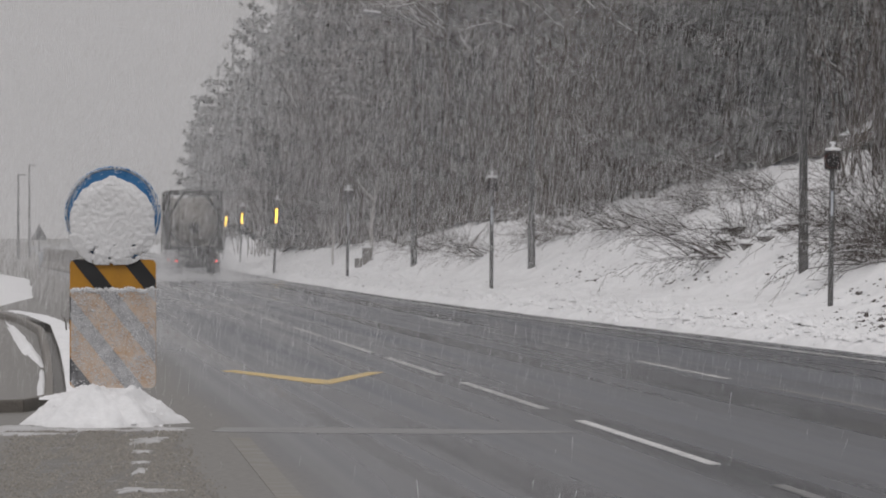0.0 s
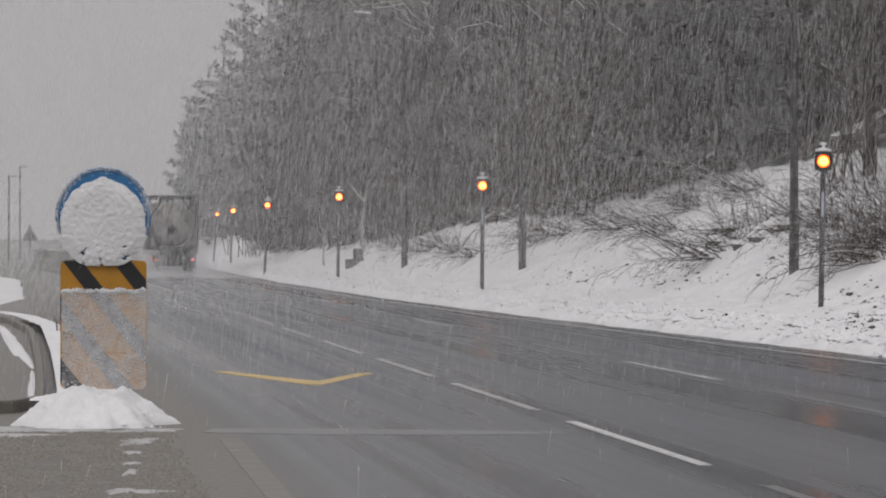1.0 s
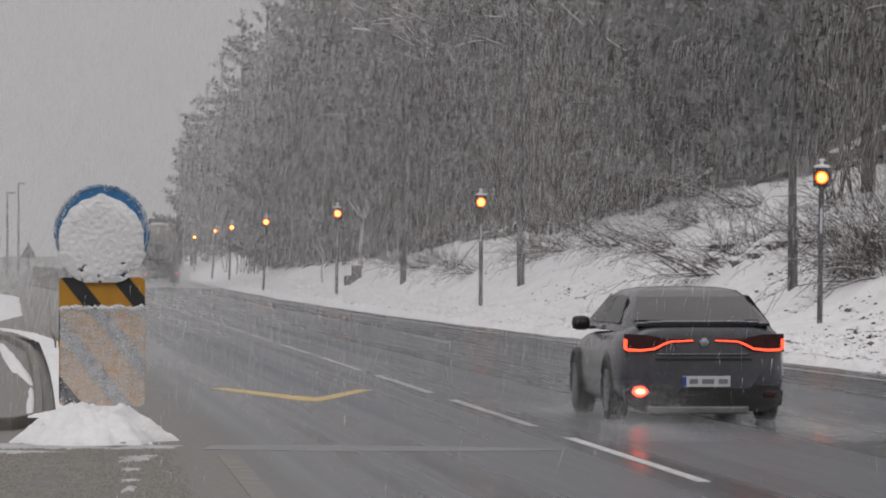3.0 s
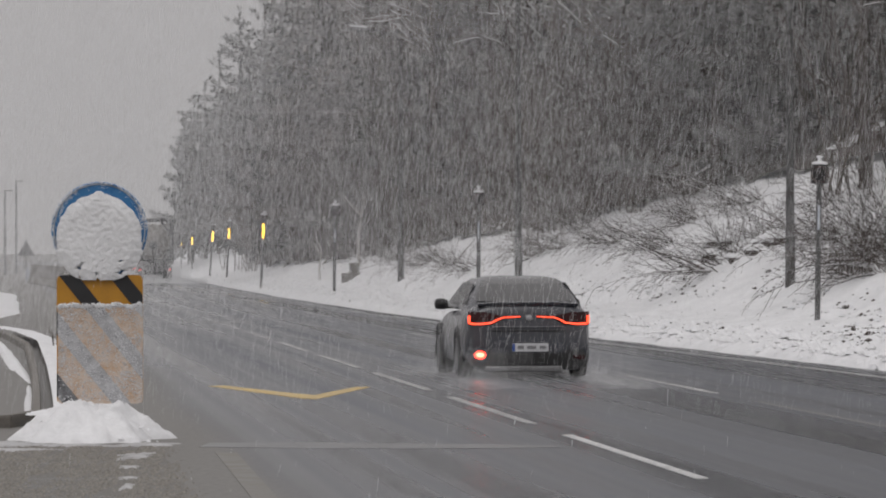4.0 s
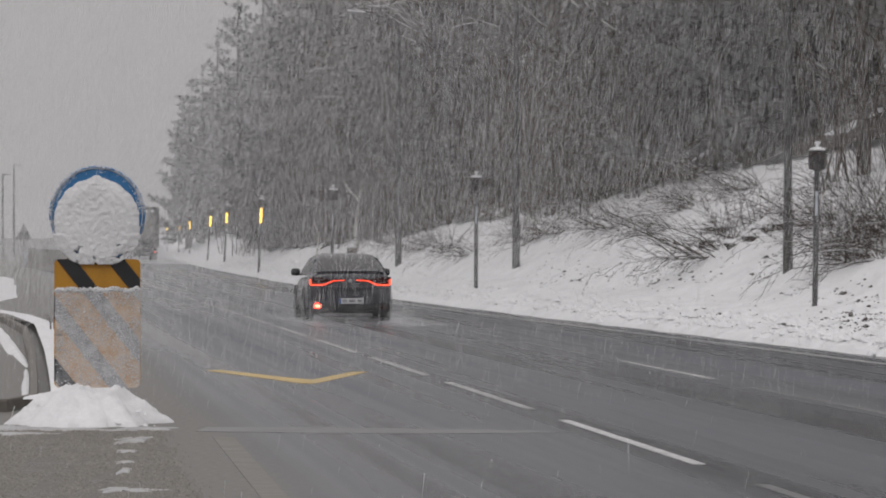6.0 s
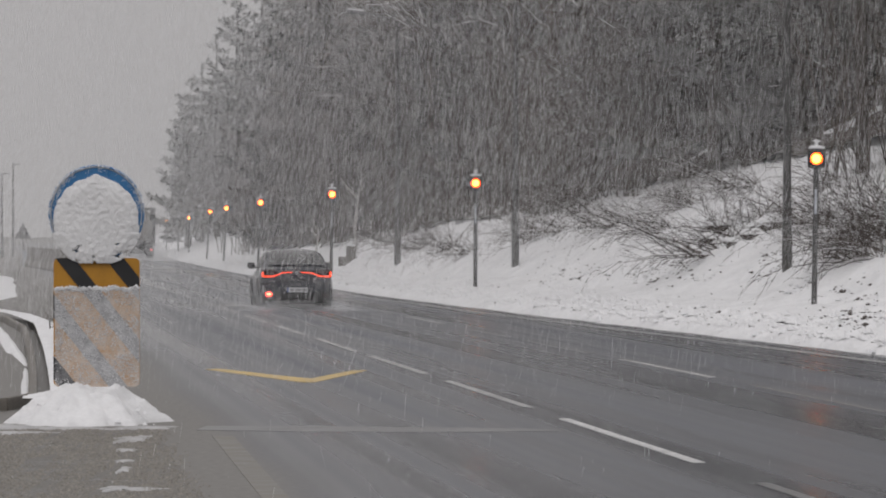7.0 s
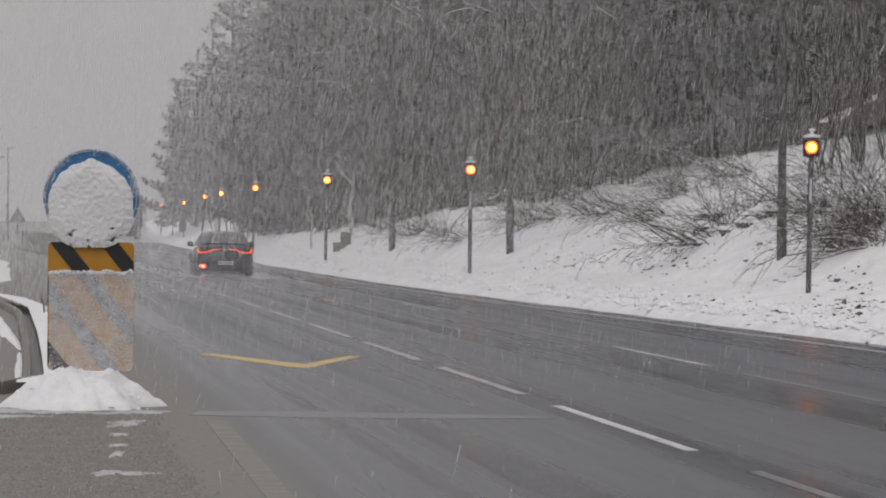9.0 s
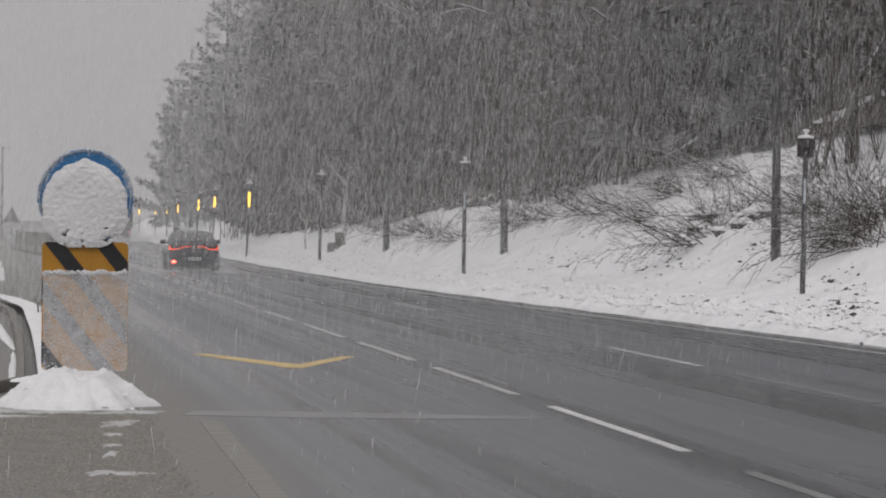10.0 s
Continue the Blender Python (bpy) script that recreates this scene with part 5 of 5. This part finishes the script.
# edge of the wood against the sky: x, depth, height of the top, kind
for x, y, h, k in ((-13.0, 305, 17.6, 0), (-11.2, 300, 19.2, 1), (-14.9, 318, 15.2, 2), (-16.5, 330, 13.6, 5), (-17.9, 340, 12.0, 5), (-18.4, 345, 10.2, 6), (-9.8, 290, 19.0, 0), (-13.8, 335, 16.0, 4),
                   (-15.6, 350, 15.0, 0), (-12.0, 325, 17.5, 4), (-16.9, 360, 13.0, 2), (-8.8, 280, 18.0, 1), (-10.6, 315, 18.0, 3), (-14.2, 365, 15.5, 1), (-17.4, 352, 12.2, 6)):
    base = (14.0, 15.5, 12.5, 16.5, 13.0, 12.0, 10.0)[k]
    x, y, h = x * 1.3, y * 1.3, 1.8 + (h - 1.8) * 1.3
    plant(kinds[k], x, y, (h - bank_z(x, y)) / base, rng.uniform(0, 360))
# the wood on the hillside, row behind row
for row, (u0, n, lo, hi) in enumerate(((1.2, 28, 92, 300), (4.5, 26, 88, 340), (8.5, 24, 88, 380), (13.0, 22, 92, 420), (20.0, 18, 100, 440))):
    for i in range(n):
        f = (i + 0.5) / n
        y = lo * (hi / lo) ** f + rng.uniform(-2.5, 2.5)
        x = wood_edge(y) + u0 + rng.uniform(-1.2, 1.6)
        if abs(x) > 0.13 * y + 3:
            continue
        if rng.random() < (0.35 if row == 0 else 0.2):
            plant(rng.choice(bare_kinds), x, y, rng.uniform(0.85, 1.3), rng.uniform(0, 360))
        else:
            plant(rng.choice(kinds[:5]), x, y, rng.uniform(0.85, 1.2), rng.uniform(0, 360))
for i in range(36):
    y = 92 * (300 / 92) ** ((i + 0.5) / 36) + rng.uniform(-1, 1)
    x = wood_edge(y) + rng.uniform(-0.5, 1.6)
    if abs(x) < 0.125 * y + 3 and not 119 < y < 139:
        plant(rng.choice(thickets), x, y, rng.uniform(0.9, 1.4), rng.uniform(0, 360))
for x, y, s, k in ((6.81, 117.8, 0.95, 2), (7.43, 118.2, 0.8, 0), (6.18, 128.0, 0.8, 2), (5.13, 136.5, 0.8, 2), (3.71, 144.5, 0.8, 2), (2.88, 145.8, 0.7, 0),
                   (1.2, 152.5, 0.7, 2), (0.3, 159.8, 0.7, 0), (-0.48, 166.5, 0.75, 2), (-1.81, 181.5, 0.8, 0), (-2.87, 194.8, 0.8, 1), (9.77, 118.0, 0.8, 1), (8.48, 128.2, 0.8, 2),
                   (-6.12, 229.8, 0.8, 1),
                   (9.3, 112.0, 0.8, 2), (8.1, 119.5, 0.75, 1), (7.0, 131.0, 0.9, 3), (9.2, 103.6, 0.9, 3), (9.8, 104.6, 1.0, 3), (9.7, 101.5, 0.9, 0),
                   (10.2, 104.5, 0.9, 3), (4.4, 147.5, 0.9, 0)):
    plant(bush_kinds[k], x, y, s, rng.uniform(-25, 25), -0.05)



def boulder(x, y, r, seed):
    """Brown stone half buried in the bank, with snow lying on its top."""
    rg = random.Random(seed)
    ob = thing("boulder", pose(x, y, rough_z(x, y) - 0.1 * r, 0, 0, rg.uniform(-30, 30)), "brown earthy boulder capped with snow among the bushes", "boulder", "boulders on the bank")
    off = Vector((seed * 3.1, 0, 0))
    for name, mat, grow, low in (("stone", LITTER, 1.0, -1.0), ("snow_cap", SNOW, 1.07, 0.12)):
        bm = bmesh.new()
        bmesh.ops.create_icosphere(bm, subdivisions=3, radius=1.0)
        for v in bm.verts:
            d = v.co.normalized()
            k = r * (0.85 + 0.38 * noise.noise(d * 1.3 + off) + 0.14 * noise.noise(d * 4 + off))
            z = max(d.z, low + 0.25 * noise.noise(d * 2.2 + off)) if low > -1 else d.z
            v.co = Vector((d.x * 1.35 * k * grow, d.y * k * grow, z * 0.72 * k * grow + (0.03 if low > -1 else 0)))
        part(name, bm, mat, ob, "cap of snow" if low > -1 else "", smooth=True)


for i, (x, y, r) in enumerate(((6.91, 120.0, 0.34), (7.25, 120.5, 0.42), (7.73, 120.7, 0.4), (7.74, 116.0, 0.3), (8.13, 116.2, 0.45), (8.49, 115.9, 0.38), (7.23, 116.6, 0.22), (6.98, 122.8, 0.25))):
    boulder(x, y, r, i + 1)

plant(bare_kinds[2], 10.54, 118.2, 1.2, 40)
plant(bare_kinds[0], 3.71, 155.2, 1.5, 120)


def pale_stem(x, y, scale, limbs, label):
    ob = thing("pale_tree", pose(x, y, bank_z(x, y), 0, 0, 0) @ Matrix.Scale(scale, 4), label, "tree")
    bm = bmesh.new()
    tube(bm, [(0, 0, -0.4), (-0.06, 0, 0.9), (0.02, 0, 1.6), (0.1, 0, 2.3)], [0.085, 0.075, 0.06, 0.045], 8)
    part("trunk", bm, PALE_BARK, ob)
    for pts in limbs:
        bm = bmesh.new()
        tube(bm, pts, [0.055, 0.042, 0.022], 6)
        part("limb", bm, PALE_BARK, ob)


pale_stem(-3.32, 190.0, 1.05, ([(0.1, 0, 2.2), (0.3, 0, 2.5), (0.55, 0.1, 2.65)], [(0.05, 0, 2.0), (-0.3, 0, 2.35), (-0.6, 0, 2.75)], [(0.1, 0, 2.3), (0.15, 0, 2.6), (0.4, 0, 2.95)]),
          "pale broken birch stem with bare forked limbs")
pale_stem(-5.05, 196.0, 0.6, ([(0.1, 0, 2.2), (-0.2, 0, 2.8), (-0.35, 0.1, 3.5)], [(0.05, 0, 1.8), (-0.5, 0, 2.6), (-1.1, 0, 2.9)]), "thin pale leaning stem of a bare sapling")


# ---- falling snow: drifts of flakes that sink through the air, dense ones as haze ----
def snowfall(name, n, y0, y1, wide, long, fall, top, seed, power=1.0):
    """Streaked flakes between two depths, high enough to last while they sink."""
    g = np.random.default_rng(seed)
    y = y0 + (y1 - y0) * g.random(n) ** power
    x = (g.random(n) * 2 - 1) * (0.1025 * y + 0.3)
    z = g.random(n) * (2.6 + top * y + fall * 10.0) - 0.3
    w = wide * (0.5 + g.random(n)) * (0.6 + 0.4 * y / y1)
    h = long * (0.3 + 1.4 * g.random(n) ** 1.5)
    tilt = 0.12 + 0.13 * g.standard_normal(n)
    turn = g.uniform(-0.6, 0.6, n)
    cx, cy = np.cos(turn) * w / 2, np.sin(turn) * w / 2
    v = np.empty((n, 3, 3))
    v[:, 0] = np.stack([x - h * tilt / 2, y, z - h / 2], 1)
    v[:, 1] = np.stack([x + cx + h * tilt / 2, y + cy, z + h * 0.5], 1)
    v[:, 2] = np.stack([x - cx + h * tilt / 2, y - cy, z + h * 0.5], 1)
    me = bpy.data.meshes.new(name)
    me.vertices.add(3 * n)
    me.vertices.foreach_set("co", v.ravel())
    me.loops.add(3 * n)
    me.loops.foreach_set("vertex_index", np.arange(3 * n, dtype=np.int32))
    me.polygons.add(n)
    me.polygons.foreach_set("loop_start", np.arange(0, 3 * n, 3, dtype=np.int32))
    me.update(calc_edges=True)
    me.validate()
    me.materials.append(FLAKE)
    ob = new(name, me)
    return tagged(ob, "falling snow driven in slanting streaks through the air", "falling snow", kind="stuff")


falls = [(snowfall("falling_snow", 3000, 14, 50, 0.0022, 0.09, 1.6, 0.06, 1), 1.6),
         (snowfall("falling_snow", 6500, 50, 130, 0.0036, 0.17, 1.2, 0.06, 5), 1.2),
         # the three dense layers from here on also stand in for haze
         (snowfall("falling_snow", 200000, 50, 124, 0.0016, 0.22, 0.9, 0.06, 2), 0.9),
         (snowfall("falling_snow", 1000000, 104, 300, 0.0029, 0.25, 0.3, 0.057, 3), 0.3),
         (snowfall("falling_snow", 280000, 296, 450, 0.0088, 0.50, 0.3, 0.057, 4), 0.3)]


def spray(name, n, half, back, front, high, wide, long, seed, label):
    """Fine droplets thrown up round a vehicle's wheels, thinning upwards and backwards."""
    g = np.random.default_rng(seed)
    y = front - (front - back) * g.random(n) ** 1.3
    near = g.random(n) < 0.62
    plume = np.sign(g.random(n) - 0.5) * half * 0.85 + g.normal(0, 0.17, n) * (1 + 0.10 * np.abs(y))
    x = np.where(near, plume, g.uniform(-1, 1, n) * half * (1 + 0.12 * np.abs(y)))
    z = high * g.random(n) ** 1.8 * (0.55 + 0.45 * np.minimum(1.0, (front - y) / 4.0)) * np.where(near, 1.15, 0.25) * np.where(y < 0, 0.55, 1.0)
    w, h, a = wide * (0.5 + g.random(n)), long * (0.5 + g.random(n)), g.uniform(0, 6.28, n)
    v = np.empty((n, 3, 3))
    for k in range(3):
        v[:, k] = np.stack([x + w * np.cos(2.1 * k) + h * 0.3 * np.sin(2.1 * k) * np.cos(a), y, z + h * np.sin(2.1 * k)], 1)
    me = bpy.data.meshes.new(name)
    me.from_pydata(v.reshape(-1, 3).tolist(), [], [(3 * i, 3 * i + 1, 3 * i + 2) for i in range(n)])
    me.materials.append(FLAKE)
    return tagged(new(name, me), label, "spray", kind="stuff")


car_spray = spray("road_spray", 115000, 1.1, -5.0, 4.6, 0.75, 0.0018, 0.0021, 6, "fine water spray thrown up round the car's wheels")
truck_spray = spray("road_spray", 60000, 1.5, -18.0, 6.0, 2.0, 0.008, 0.012, 7, "fine water spray thrown up behind the truck")


# ---- all that moves ----
CAR_ROWS = [(0.0, 2.3), (1.0, 17.9), (2.0, 34.1), (2.5, 42.3), (3.8, 63.6), (4.0, 66.9), (4.5, 75.1), (5.0, 83.8), (5.5, 91.6), (7.0, 117.6), (7.5, 126.4), (8.0, 135.0), (8.5, 143.1), (9.0, 150.7), (9.5, 158.5), (10.0, 166.2)]
TRUCK_ROWS = [(0.0, -11.45, 208), (1.0, -13.15, 228), (2.5, -15.5, 260), (4.5, -18.2, 296), (5.5, -19.8, 316), (7.5, -22.9, 360), (10.0, -26.9, 412)]
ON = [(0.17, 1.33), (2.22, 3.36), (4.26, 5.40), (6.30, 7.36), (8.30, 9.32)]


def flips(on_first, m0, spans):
    """Rows that turn a beacon half round at each switch, to imitate its flashing."""
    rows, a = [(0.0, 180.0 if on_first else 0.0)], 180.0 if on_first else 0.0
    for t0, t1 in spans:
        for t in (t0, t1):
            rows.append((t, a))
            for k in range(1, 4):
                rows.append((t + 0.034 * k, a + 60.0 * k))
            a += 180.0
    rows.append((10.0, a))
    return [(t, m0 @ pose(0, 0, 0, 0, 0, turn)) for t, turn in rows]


def motions():
    heading = math.degrees(math.atan(0.094))
    rows = [(t, pose(7.49 - 0.0939 * y - 0.007 * max(0.0, y - 146.0) + 0.005 * min(11.0, max(0.0, y - 115.0)), y, 0.002, 0, 0, heading)) for t, y in CAR_ROWS]
    car.scale = (0.985, 0.985, 1.0)
    walk(car, rows)
    walk(car_spray, rows)
    for w in car_wheels:
        base = w.matrix_basis.copy()
        n = 300
        walk(w, [(10.0 * i / n, base @ pose(0, 0, 0, -85.0 * i)) for i in range(n + 1)])
    rows = [(t, pose(x, y, 0.002, 0, 0, 5.0)) for t, x, y in TRUCK_ROWS]
    walk(truck, rows)
    walk(truck_spray, rows)
    for w in truck_wheels:
        base = w.matrix_basis.copy()
        n = 300
        walk(w, [(10.0 * i / n, base @ pose(0, 0, 0, -70.0 * i)) for i in range(n + 1)])
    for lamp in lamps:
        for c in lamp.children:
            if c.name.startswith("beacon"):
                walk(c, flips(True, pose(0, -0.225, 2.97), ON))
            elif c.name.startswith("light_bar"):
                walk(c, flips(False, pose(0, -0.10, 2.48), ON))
    for ob, speed in falls:
        walk(ob, [(0.0, pose(0, 0, 0)), (10.0, pose(-0.1 * speed * 10, 0, -speed * 10.0))])


motions()
